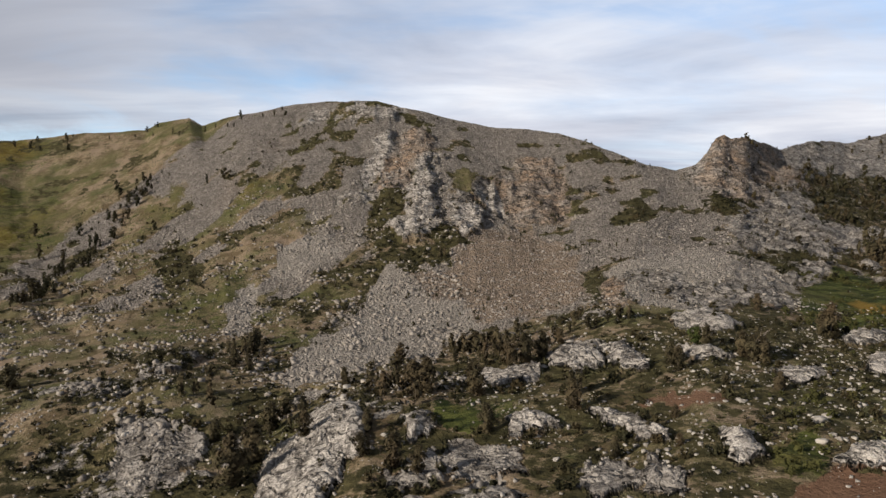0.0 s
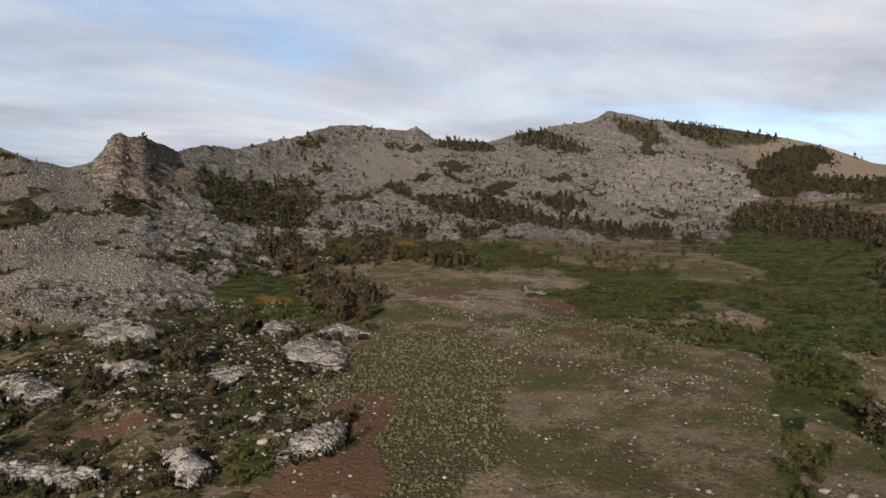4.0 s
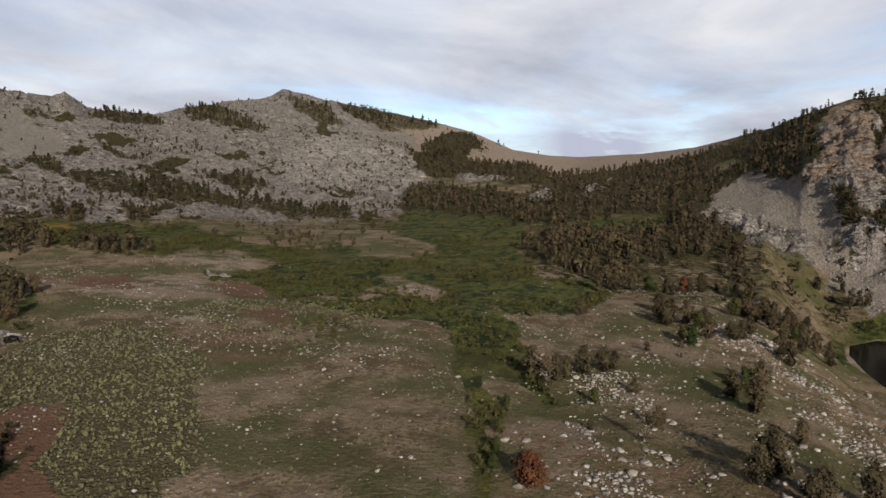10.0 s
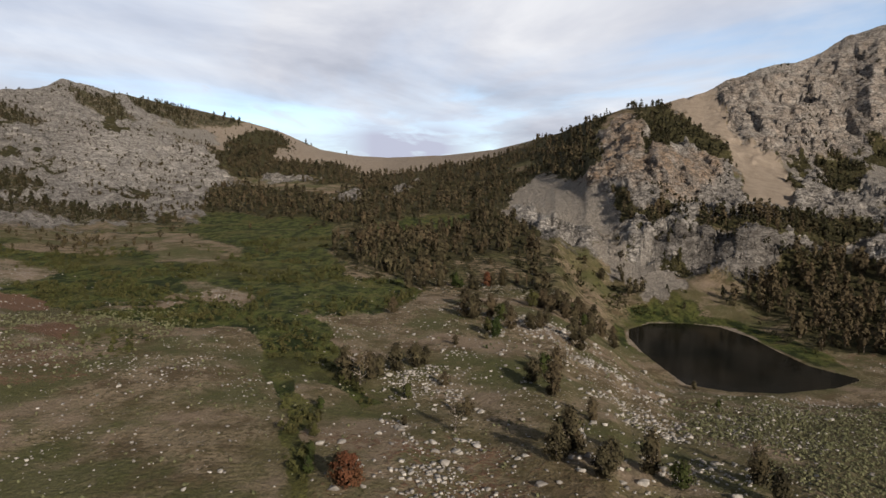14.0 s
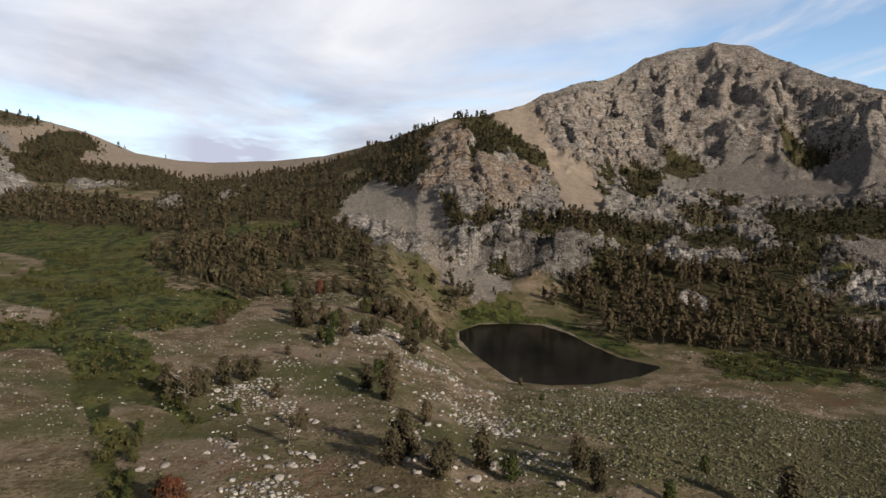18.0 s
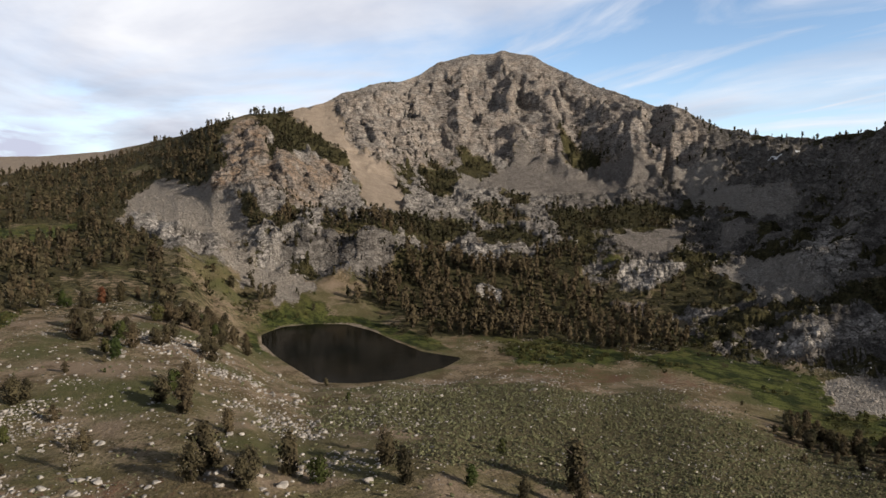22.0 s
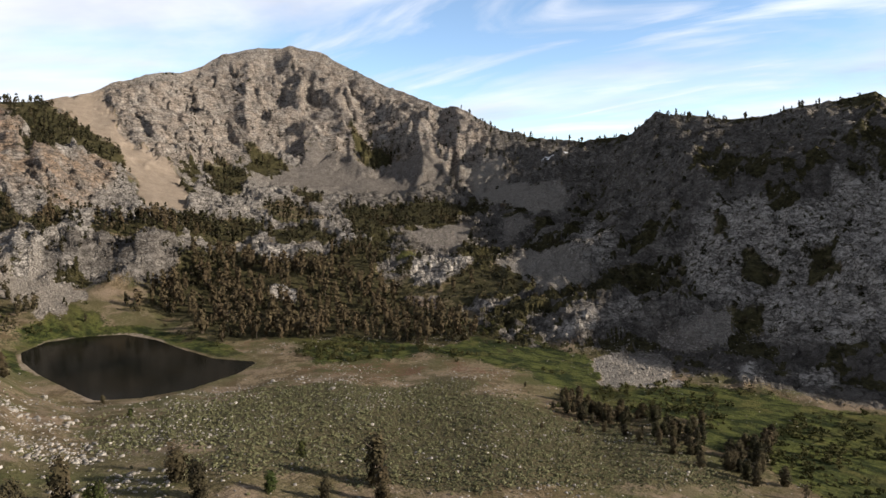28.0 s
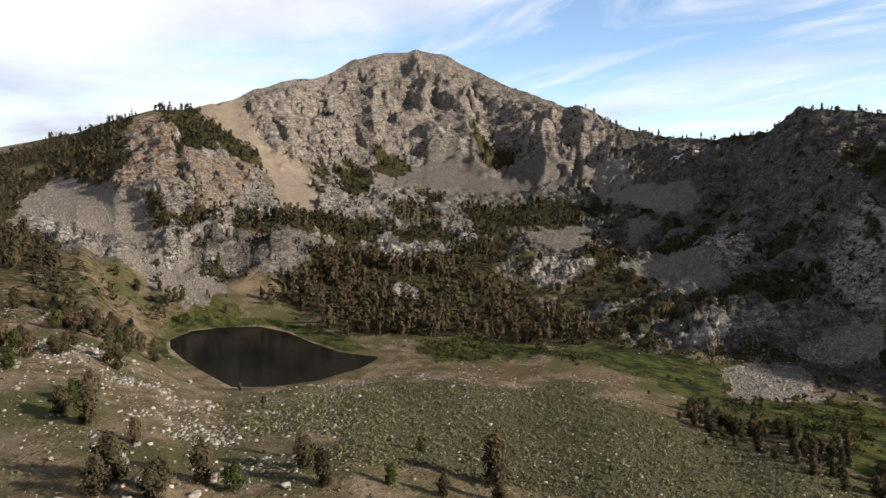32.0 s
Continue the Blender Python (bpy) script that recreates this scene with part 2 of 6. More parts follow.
section(300, 45, 6, 75, 2, 105, 1, 140, 3, 200, 5, 290, 10, 360, 30, 450, 60)

HEADINGS = np.array(list(CREST))
CREST_R = np.array([CREST[h] for h in HEADINGS])
TABLE = np.array([SECTION[h] for h in HEADINGS])

# the skyline as the eye at height 40 sees it from the plan's centre: heading and slope angle
SKY_WEST = (-32.3, 4.8, -27.8, 5.6, -23.7, 6.0, -22.7, 6.6, -20.5, 7.1, -19.5, 6.5, -17.6, 7.3, -14.4, 8.0, -12.2, 8.5, -9.7, 8.85, -5.7, 8.98,
            -1.6, 8.1, 0.3, 7.55, 3.6, 6.9, 6.8, 6.7, 9.5, 6.3, 12.2, 5.45, 14.4, 4.55, 16.6, 3.65, 18.9, 3.1)
SKY_NORTH = (20.4, 3.6, 21.2, 4.4, 21.9, 5.5, 22.5, 5.75, 23.0, 5.4, 24.3, 5.5, 25.6, 4.9, 26.4, 4.45, 27.0, 4.7, 28.6, 5.05, 30.6, 4.8, 33.5, 5.5,
             35.9, 5.9, 37.9, 6.7, 41.5, 6.65, 43.6, 6.35, 44.3, 6.25, 45.1, 6.75, 46.6, 5.7, 50.9, 5.45)
SKY_EAST = (52.2, 5.75, 53.6, 6.1, 56.0, 6.5, 59.2, 6.95, 60.5, 7.7, 63.1, 7.1, 68.1, 6.2, 70.9, 5.7, 73.5, 5.1, 75.7, 4.5, 77.8, 3.6, 78.9, 3.1,
            82.0, 2.6, 84.5, 2.5, 89.0, 2.7, 93.0, 3.15, 95.7, 3.8, 98.3, 4.45, 100.0, 5.2, 101.6, 5.75, 103.4, 6.3, 105.8, 6.45, 107.4, 6.9)
SKY_PEAK = (109.2, 7.28, 110.7, 8.05, 113.6, 8.9, 116.1, 9.2, 118.3, 10.4, 121.1, 11.2, 122.9, 11.2, 123.5, 11.42, 124.3, 11.2, 126.2, 10.85, 128.7, 9.7, 130.8, 8.65, 133.0, 7.75,
            135.5, 6.9, 136.8, 6.9, 138.8, 5.8, 140.3, 5.0, 144.2, 4.2, 147.0, 4.0, 149.2, 4.3, 150.6, 4.6)
# the last pair, out of view, belongs to the added shading ridge
SKY_SOUTH = (151.0, 4.9, 152.5, 6.2, 154.1, 6.1, 157.4, 5.3, 159.7, 5.4, 162.0, 5.9, 164.8, 6.3, 167.2, 6.8, 168.2, 6.1, 171.0, 6.6, 180.0, 8.2)
SKY = np.array(SKY_WEST + SKY_NORTH + SKY_EAST + SKY_PEAK + SKY_SOUTH).reshape(-1, 2)


def polar(x, y):
    return (np.degrees(np.arctan2(x, y)) + 60) % 360 - 60, np.hypot(x, y)


def flat(heading, r):
    a = np.radians(heading)
    return r * np.sin(a), r * np.cos(a)


def crest_at(az):
    return np.interp(az, HEADINGS, CREST_R)


def patch(az, r, az0, r0, d_az, spread):
    """Falls from 1 at a place (heading, distance) to 0 at its rim."""
    return 1 - np.sqrt(((az - az0) / d_az) ** 2 + (np.log(np.maximum(r, 1) / r0) / spread) ** 2)


def band(v, a, b, soft):
    return smooth(a - soft, a + soft, v) * (1 - smooth(b - soft, b + soft, v))


LAKE = [flat(h, r) for h, r in ((104.0, 203), (105.6, 214), (108.2, 217), (110.8, 215), (113.0, 203), (114.6, 190), (117.1, 175), (119.0, 171), (120.4, 168.5),
                                (118.9, 159), (115.2, 149), (111.6, 146.5), (108.5, 148.5), (106.8, 160), (105.1, 175), (104.0, 192))]


def lake_distance(x, y):
    """Metres from the shore, negative on the water."""
    best, inside = np.full(np.shape(x), 1e9), np.zeros(np.shape(x), bool)
    for (ax, ay), (bx, by) in zip(LAKE, LAKE[1:] + LAKE[:1]):
        dx, dy = bx - ax, by - ay
        t = np.clip(((x - ax) * dx + (y - ay) * dy) / (dx * dx + dy * dy), 0, 1)
        best = np.minimum(best, np.hypot(x - ax - t * dx, y - ay - t * dy))
        inside ^= ((ay > y) != (by > y)) & (x < dx * (y - ay) / (dy if abs(dy) > 1e-9 else 1e-9) + ax)
    return np.where(inside, -best, best)


# ---- what grows and lies where: outlines in the plan, heading and distance in turn ----
LAYERS = ("rock", "scree", "wet", "tan", "soil", "sage", "pale", "scrub", "rust", "trees")
# the dark cover holds the shade of the cirque wall in its low pale and scrub
COVERS = {
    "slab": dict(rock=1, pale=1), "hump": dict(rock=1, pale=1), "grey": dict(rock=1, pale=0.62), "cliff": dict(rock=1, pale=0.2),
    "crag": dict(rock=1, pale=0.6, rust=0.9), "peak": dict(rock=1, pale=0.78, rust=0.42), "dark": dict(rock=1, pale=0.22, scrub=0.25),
    "apron": dict(scree=1, pale=1, rust=0.5), "scree": dict(scree=1), "fan": dict(scree=1, pale=1), "rusty": dict(scree=1, rust=1), "tan": dict(tan=1), "gravel": dict(tan=0.42),
    "soil": dict(soil=0.85), "soil2": dict(soil=0.42), "grass": dict(wet=0.85), "olive": dict(wet=0.45), "straw": dict(wet=0.9, rust=1),
    "heath": dict(scrub=0.58, wet=0.3, soil=0.2), "shrubby": dict(wet=0.35, scrub=0.3, trees=0.4), "meadow": {}, "sage": dict(sage=0.8), "brush": dict(scrub=0.8, trees=0.25),
    "trees": dict(scrub=0.85, trees=1), "belt": dict(rock=0.4, pale=0.5, scrub=0.55, trees=1), "grove": dict(scrub=0.4, wet=0.25, trees=0.8)}
# the low-pale tint puts shade of the south ridge and bench into rock colour
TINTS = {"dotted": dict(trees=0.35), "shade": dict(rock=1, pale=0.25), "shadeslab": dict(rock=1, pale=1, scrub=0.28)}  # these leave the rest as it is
GRADUAL = ("sage", "gravel", "soil2", "grass", "olive", "heath", "meadow")
AREAS = []
SPAN = 25.0  # one part in SPAN of distance counts as a degree


def area(kind, *hr):
    AREAS.append((kind, np.array(hr[0::2]), SPAN * np.log(np.array(hr[1::2], float))))


area("olive", -26.0, 312, -24.3, 319, -21.1, 313, -21.4, 297, -23.8, 285, -26.2, 275)
area("olive", -26.3, 264, -23.9, 262, -23.5, 243, -25.0, 235, -26.4, 243)
area("brush", -23.3, 236, -21.5, 244, -19.8, 229, -20.7, 205, -22.3, 202, -23.5, 216)
area("olive", -19.9, 214, -17.4, 219, -16.4, 204, -17.3, 194, -19.2, 195)
area("olive", -15.7, 276, -14.5, 285, -12.8, 283, -13.8, 270, -15.2, 268)
area("olive", -27.1, 173, -25.6, 181, -23.8, 198, -20.9, 192, -18.9, 189, -16.4, 194, -16.1, 167, -17.9, 158, -19.2, 154, -22.0, 144, -24.6, 145, -27.5, 144)
area("olive", -15.6, 163, -8.7, 173, -6.8, 186, -8.1, 163, -11.9, 141, -14.9, 127, -17.9, 116, -19.8, 117, -17.6, 133)
area("brush", -8.0, 170, -6.4, 186, -4.7, 197, -4.5, 191, -5.8, 176, -7.1, 166, -9.7, 159, -12.2, 146, -14.6, 150, -12.6, 168, -10.2, 166)
area("crag", -5.7, 294, -1.6, 303, -0.4, 284, -2.3, 264, -3.3, 251, -5.5, 258)
area("slab", -5.9, 306, -4.4, 308, -4.1, 298, -5.7, 270, -6.7, 257, -7.3, 263, -6.3, 287)
area("slab", -3.3, 246, -1.1, 248, -0.5, 225, -2.1, 209, -3.4, 206, -5.3, 218, -4.3, 227)
area("slab", 0.8, 229, 2.7, 235, 3.7, 220, 1.7, 207, 0.5, 223)
area("slab", 2.4, 248, 4.1, 256, 5.3, 230, 3.4, 225)
area("crag", 4.1, 268, 7.5, 287, 10.2, 275, 10.5, 224, 7.4, 216, 5.0, 215, 4.7, 244)
area("rusty", -2.9, 178, 2.0, 189, 7.4, 212, 11.6, 181, 13.0, 141, 8.6, 127, 1.8, 131, -3.8, 138, -4.6, 164)
area("fan", -11.9, 136, -8.2, 156, -5.0, 182, -2.6, 169, 2.0, 146, 4.9, 130, 1.9, 124, -1.4, 115, -6.2, 112, -13.5, 111, -14.5, 117)
area("fan", -19.2, 161, -17.0, 196, -16.1, 202, -16.1, 173, -17.4, 151, -19.1, 147)
area("fan", -13.4, 221, -9.9, 225, -9.3, 208, -11.8, 193, -14.5, 196)
area("brush", -6.1, 243, -4.6, 249, -3.3, 239, -3.7, 227, -5.6, 230)
area("brush", -6.5, 230, -5.6, 223, -5.6, 205, -6.6, 205)
area("brush", -1.2, 196, 0.4, 196, 0.7, 183, -1.3, 184)
area("olive", 0.9, 267, 2.5, 266, 2.1, 240, 0.2, 245)
area("brush", -3.4, 323, -1.3, 321, -1.3, 307, -2.8, 311)
area("fan", 13.1, 166, 20.5, 181, 27.0, 171, 30.0, 149, 29.7, 132, 26.4, 115, 21.2, 124, 17.7, 127, 13.8, 142)
area("grey", 15.7, 156, 21.2, 155, 26.0, 156, 29.0, 146, 27.6, 117, 21.4, 130, 17.7, 136)
area("crag", 13.2, 158, 15.4, 150, 15.8, 127, 13.9, 128)
area("heath", 7.4, 131, 17.1, 119, 30.8, 134, 36.7, 163, 38.8, 125, 38.2, 92, 33.6, 69, 29.0, 64, 29.8, 52, 7.4, 54, 3.9, 68, 2.4, 98)
area("grey", -28.3, 108, -25.0, 107, -22.2, 97, -21.6, 91, -24.2, 87, -23.3, 83, -24.4, 83, -27.8, 86, -28.9, 93)
area("hump", -18.2, 72, -16.5, 85, -14.0, 88, -12.1, 91, -9.6, 89, -7.9, 81, -8.2, 71, -10.1, 72, -10.5, 69, -13.2, 61)
area("hump", -4.4, 80, -2.0, 80, -1.1, 76, -3.5, 73)
area("hump", 2.8, 100, 5.1, 99, 8.1, 100, 8.1, 93, 4.1, 90)
area("hump", 5.4, 76, 7.4, 77, 9.8, 75, 10.5, 72, 7.4, 72, 5.7, 72)
area("grey", -0.1, 72, 7.4, 69, 7.4, 60, 2.5, 59, -0.6, 64)
area("grey", -6.4, 66, -1.5, 70, -1.0, 60, -5.2, 59, -7.2, 62)
area("hump", 8.8, 103, 10.4, 109, 13.4, 106, 14.1, 96, 11.4, 94, 9.1, 100)
area("hump", 13.7, 104, 15.7, 103, 17.7, 94, 15.7, 94)
area("hump", 20.0, 117, 22.4, 121, 25.2, 114, 23.5, 106, 21.0, 110)
area("hump", 34.6, 105, 36.6, 111, 39.9, 102, 39.6, 94, 37.0, 96, 34.7, 98)
area("hump", 37.8, 113, 38.9, 118, 42.0, 111, 40.6, 109)
area("hump", 28.1, 92, 30.9, 94, 32.1, 94, 29.9, 90)
area("hump", 35.7, 67, 39.5, 69, 39.8, 64, 37.0, 61, 34.6, 62)
area("hump", 13.2, 77, 15.3, 77, 19.8, 69, 20.2, 66, 17.8, 68, 14.3, 74)
area("grey", 14.4, 62, 16.9, 62, 18.1, 56, 14.6, 53, 12.4, 58)
area("grey", 18.9, 62, 22.9, 56, 22.8, 51, 19.2, 54)
area("hump", 25.1, 67, 26.7, 67, 29.2, 61, 28.0, 60, 26.3, 60)
area("hump", 32.7, 118, 35.0, 123, 35.3, 116, 32.8, 113)
area("hump", 32.9, 141, 34.5, 141, 34.8, 135, 33.8, 130)
area("hump", 20.5, 101, 23.0, 99, 24.9, 96, 22.8, 94)
area("grass", -1.3, 86, 7.4, 79, 4.7, 75, 2.6, 73, -1.4, 75)
area("soil", 40.6, 65, 41.5, 70, 42.5, 75, 44.5, 78, 45.7, 87, 46.4, 86, 45.4, 75, 43.8, 70, 42.5, 66, 43.3, 60, 43.9, 54, 29.9, 51, 31.5, 55, 33.7, 58, 34.4, 61, 37.6, 61)
area("soil", 17.6, 79, 20.1, 83, 25.3, 79, 25.4, 77, 20.9, 77)
area("grass", 29.2, 66, 31.9, 68, 33.3, 64, 33.3, 60, 31.2, 58, 29.2, 61)
area("olive", 22.0, 74, 27.4, 73, 28.3, 67, 22.4, 68)
area("grove", -17.5, 90, -15.4, 101, -12.6, 96, -14.0, 90, -16.5, 85)
area("grove", -9.4, 100, -3.9, 115, -1.1, 102, -0.6, 91, -4.0, 83, -7.7, 91)
area("grove", 2.3, 128, 7.4, 124, 7.4, 101, 3.5, 105, -0.4, 109, -0.4, 117)
area("grove", 7.4, 131, 9.7, 134, 13.3, 119, 16.2, 124, 16.8, 116, 13.3, 113, 10.4, 111, 9.4, 109, 7.4, 100)
area("grove", 9.4, 87, 13.5, 88, 14.2, 78, 10.5, 78)
area("grove", -19.0, 154, -15.3, 145, -15.7, 131, -19.1, 129)
area("grove", -23.6, 123, -19.8, 120, -20.2, 101, -22.9, 110)
area("grass", 28.6, 150, 31.8, 184, 37.4, 177, 43.2, 149, 40.0, 124, 33.7, 130, 30.9, 128)
area("grass", 36.9, 249, 42.5, 254, 48.6, 238, 53.4, 264, 56.4, 237, 59.5, 210, 64.7, 182, 64.7, 153, 59.5, 180, 55.2, 207, 50.4, 216, 44.7, 219, 39.3, 219)
area("straw", 42.4, 245, 44.7, 241, 44.9, 224, 42.6, 224)
area("straw", 32.9, 154, 35.2, 152, 35.4, 143, 33.3, 145)
area("fan", 38.8, 473, 40.4, 523, 42.2, 548, 43.2, 515, 44.6, 503, 44.8, 440, 42.1, 425, 40.0, 450)
area("grey", 36.7, 329, 40.2, 370, 42.8, 320, 43.9, 272, 39.9, 265, 37.4, 295)
area("belt", 33.8, 444, 35.9, 490, 37.9, 508, 38.1, 479, 36.6, 451, 34.7, 429)
area("belt", 37.1, 448, 38.3, 452, 38.3, 423, 37.0, 412)
area("belt", 46.0, 579, 47.7, 618, 50.0, 659, 51.7, 640, 50.5, 585, 48.8, 567, 46.5, 556)
area("belt", 52.9, 718, 55.3, 766, 58.3, 698, 59.9, 639, 58.3, 592, 55.9, 617, 53.5, 638)
area("belt", 60.8, 793, 64.7, 852, 64.7, 715, 62.3, 730, 60.8, 751)
area("belt", 41.8, 420, 44.2, 428, 45.9, 393, 48.7, 393, 52.2, 415, 55.2, 353, 59.5, 347, 64.7, 367, 64.7, 323, 59.5, 318, 55.8, 304, 52.8, 301, 50.4, 340, 48.7, 343, 46.4, 342, 44.2, 363, 42.1, 401)
area("belt", 46.5, 484, 49.3, 468, 51.7, 468, 51.1, 444, 48.2, 441)
area("belt", 55.2, 456, 58.3, 452, 59.5, 425, 57.1, 392, 54.9, 426)
area("belt", 42.7, 538, 43.8, 537, 43.5, 508, 42.7, 510)
area("belt", 32.3, 361, 34.4, 389, 35.8, 372, 36.9, 334, 36.4, 262, 34.5, 267, 32.2, 274)
area("grove", 37.1, 285, 38.4, 294, 38.9, 262, 37.6, 251)
area("grove", 44.4, 294, 46.1, 278, 45.8, 243, 44.1, 253)
area("grove", 48.7, 309, 51.0, 301, 50.4, 264, 48.9, 255)
area("grove", 40.1, 239, 43.0, 234, 43.8, 210, 41.9, 200, 40.1, 216)
area("grove", 45.2, 216, 47.5, 220, 50.4, 216, 51.0, 202, 48.6, 187, 45.5, 199)
area("grove", 32.4, 248, 34.7, 249, 36.6, 236, 36.3, 214, 34.6, 226, 34.1, 205, 32.6, 208)
area("grove", 34.1, 205, 36.8, 208, 38.5, 195, 37.7, 184, 34.6, 189)
area("grove", 35.7, 172, 38.5, 175, 41.3, 164, 42.9, 152, 41.3, 144, 39.1, 125, 38.2, 143, 35.9, 150)
area("belt", 29.1, 327, 37.3, 414, 38.2, 325, 33.6, 273, 28.2, 263)
area("crag", 20.3, 267, 21.4, 283, 22.4, 294, 24.7, 311, 26.0, 330, 27.8, 298, 26.4, 286, 22.2, 256)
area("trees", 90.6, 436, 93.4, 485, 97.6, 465, 101.0, 356, 98.0, 388, 95.5, 415, 93.6, 346, 91.6, 335)
area("soil", 45.1, 163, 48.6, 164, 48.6, 145, 45.1, 147)
area("slab", 53.9, 170, 54.9, 173, 55.8, 164, 54.2, 164)
area("soil", 54.8, 155, 57.6, 156, 58.9, 140, 56.4, 139)
area("gravel", 49.8, 188, 56.4, 203, 59.2, 186, 56.4, 171, 52.1, 179)
area("gravel", 48.5, 128, 55.7, 123, 58.2, 114, 52.1, 110)
area("slab", 64.7, 680, 68.4, 682, 70.9, 634, 71.5, 523, 69.7, 431, 64.7, 451, 60.9, 456, 60.0, 554)
area("fan", 66.5, 745, 70.9, 744, 71.5, 680, 69.3, 683)
area("tan", 75.1, 853, 77.8, 861, 81.0, 881, 84.9, 876, 88.2, 762, 93.2, 673, 92.2, 625, 89.7, 628, 82.8, 659, 76.9, 678)
area("belt", 64.7, 863, 67.8, 879, 72.1, 865, 73.3, 860, 72.4, 786, 68.4, 776, 64.7, 824)
area("trees", 72.1, 781, 75.1, 853, 76.9, 789, 76.3, 642, 81.6, 705, 81.6, 538, 79.3, 482, 74.9, 522, 72.4, 507, 70.9, 592)
area("trees", 76.9, 856, 79.0, 868, 81.0, 881, 79.8, 874, 77.5, 859)
area("trees", 69.7, 471, 74.9, 479, 79.3, 435, 84.4, 593, 87.1, 633, 90.7, 623, 93.2, 641, 97.0, 584, 97.0, 467, 95.8, 493, 93.3, 462, 92.3, 450, 93.3, 404, 94.3, 320, 95.5, 301, 97.2, 293, 97.4, 188, 95.5, 193, 94.9, 231, 91.5, 230, 89.2, 210, 86.9, 175, 84.1, 190, 81.8, 196, 80.1, 200, 79.4, 228, 82.9, 273, 85.6, 318, 81.7, 303, 77.6, 317, 74.0, 319, 70.9, 366)
area("grass", 70.9, 345, 77.6, 317, 80.0, 263, 79.4, 221, 81.8, 190, 85.2, 181, 86.4, 163, 83.6, 139, 77.2, 127, 71.0, 137, 66.6, 154, 64.7, 176, 64.7, 205, 71.0, 194, 72.2, 226, 69.4, 261)
area("meadow", 64.7, 271, 68.4, 243, 71.3, 218, 71.0, 197, 66.6, 206)
area("gravel", 68.5, 165, 71.6, 162, 73.8, 144, 72.5, 134, 69.7, 144)
area("grass", 83.4, 283, 85.6, 316, 90.9, 324, 90.4, 301, 85.7, 266)
area("grey", 79.9, 415, 82.2, 469, 82.8, 432, 80.8, 380)
area("grey", 83.9, 415, 85.6, 482, 86.9, 504, 85.6, 423)
area("grey", 74.3, 522, 78.4, 538, 79.0, 511, 74.9, 491)
area("apron", 95.4, 397, 97.3, 418, 99.2, 365, 102.9, 314, 103.5, 290, 102.6, 283, 99.2, 279, 96.4, 292, 94.2, 315)
area("slab", 94.2, 337, 95.4, 347, 97.9, 291, 99.2, 288, 98.6, 273, 94.8, 295)
area("grey", 101.3, 342, 104.4, 325, 108.1, 361, 110.8, 392, 112.6, 330, 114.9, 284, 112.0, 267, 107.5, 275, 103.6, 278, 103.2, 295)
area("crag", 101.0, 373, 101.6, 459, 103.2, 492, 104.7, 464, 105.3, 378, 107.5, 398, 109.6, 415, 110.5, 391, 109.0, 352, 106.6, 320, 104.4, 316, 101.3, 342)
area("trees", 101.9, 503, 102.9, 500, 105.6, 506, 108.3, 475, 110.7, 449, 110.7, 416, 109.6, 415, 107.5, 418, 105.0, 377, 105.3, 439, 104.1, 490)
area("trees", 96.7, 591, 100.4, 512, 101.9, 491, 101.3, 403, 101.3, 339, 99.2, 369, 97.3, 446)
area("tan", 106.2, 510, 109.5, 533, 110.7, 507, 111.9, 479, 114.2, 442, 116.0, 386, 115.5, 345, 112.6, 330, 112.2, 386, 110.7, 449, 108.3, 478)
area("dotted", 110.7, 425, 112.5, 430, 112.0, 347, 109.6, 337, 108.1, 327, 109.6, 361)
area("trees", 104.8, 294, 106.9, 310, 107.2, 285, 105.1, 281)
area("trees", 107.5, 281, 110.8, 299, 114.3, 303, 114.9, 284, 112.0, 267, 109.1, 277)
area("trees", 102.6, 316, 103.5, 311, 104.0, 290, 103.4, 291)
area("cliff", 103.6, 277, 107.2, 276, 111.2, 276, 114.9, 280, 117.5, 291, 117.0, 272, 113.9, 263, 111.8, 257, 107.6, 266, 103.9, 269)
area("apron", 99.5, 277, 102.6, 280, 104.5, 268, 109.1, 264, 108.8, 243, 106.7, 230, 104.5, 233, 103.3, 252, 101.1, 260, 100.1, 270)
area("shrubby", 97.3, 261, 99.8, 271, 102.3, 254, 104.5, 229, 103.9, 212, 101.1, 212, 99.2, 226, 97.3, 224)
area("grass", 104.6, 221, 106.7, 229, 110.7, 230, 110.4, 221, 106.7, 220)
area("grove", 102.7, 252, 104.8, 245, 104.5, 229, 103.0, 230)
area("peak", 109.5, 524, 113.5, 574, 118.1, 652, 123.5, 678, 127.3, 664, 132.7, 612, 137.5, 558, 140.7, 525, 139.0, 496, 133.3, 495, 128.0, 531, 125.6, 505, 122.5, 512, 119.1, 501, 116.6, 444, 114.7, 448, 111.9, 477)
area("scree", 122.5, 485, 125.6, 528, 127.4, 526, 131.9, 518, 136.3, 479, 139.9, 458, 139.1, 430, 135.1, 449, 131.6, 434, 128.6, 442, 124.3, 444, 121.9, 458)
area("grey", 116.6, 454, 119.4, 427, 124.3, 434, 130.5, 432, 135.2, 434, 133.4, 382, 128.1, 377, 129.9, 303, 124.4, 285, 118.7, 294, 115.9, 310, 115.9, 396)
# shade on the right of the bench, put in as darker rock
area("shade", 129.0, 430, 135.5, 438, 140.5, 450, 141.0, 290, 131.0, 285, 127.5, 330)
area("trees", 116.9, 472, 118.7, 487, 120.0, 457, 119.4, 413, 117.8, 412, 117.2, 448)
area("trees", 120.0, 518, 122.5, 515, 123.1, 495, 121.5, 485)
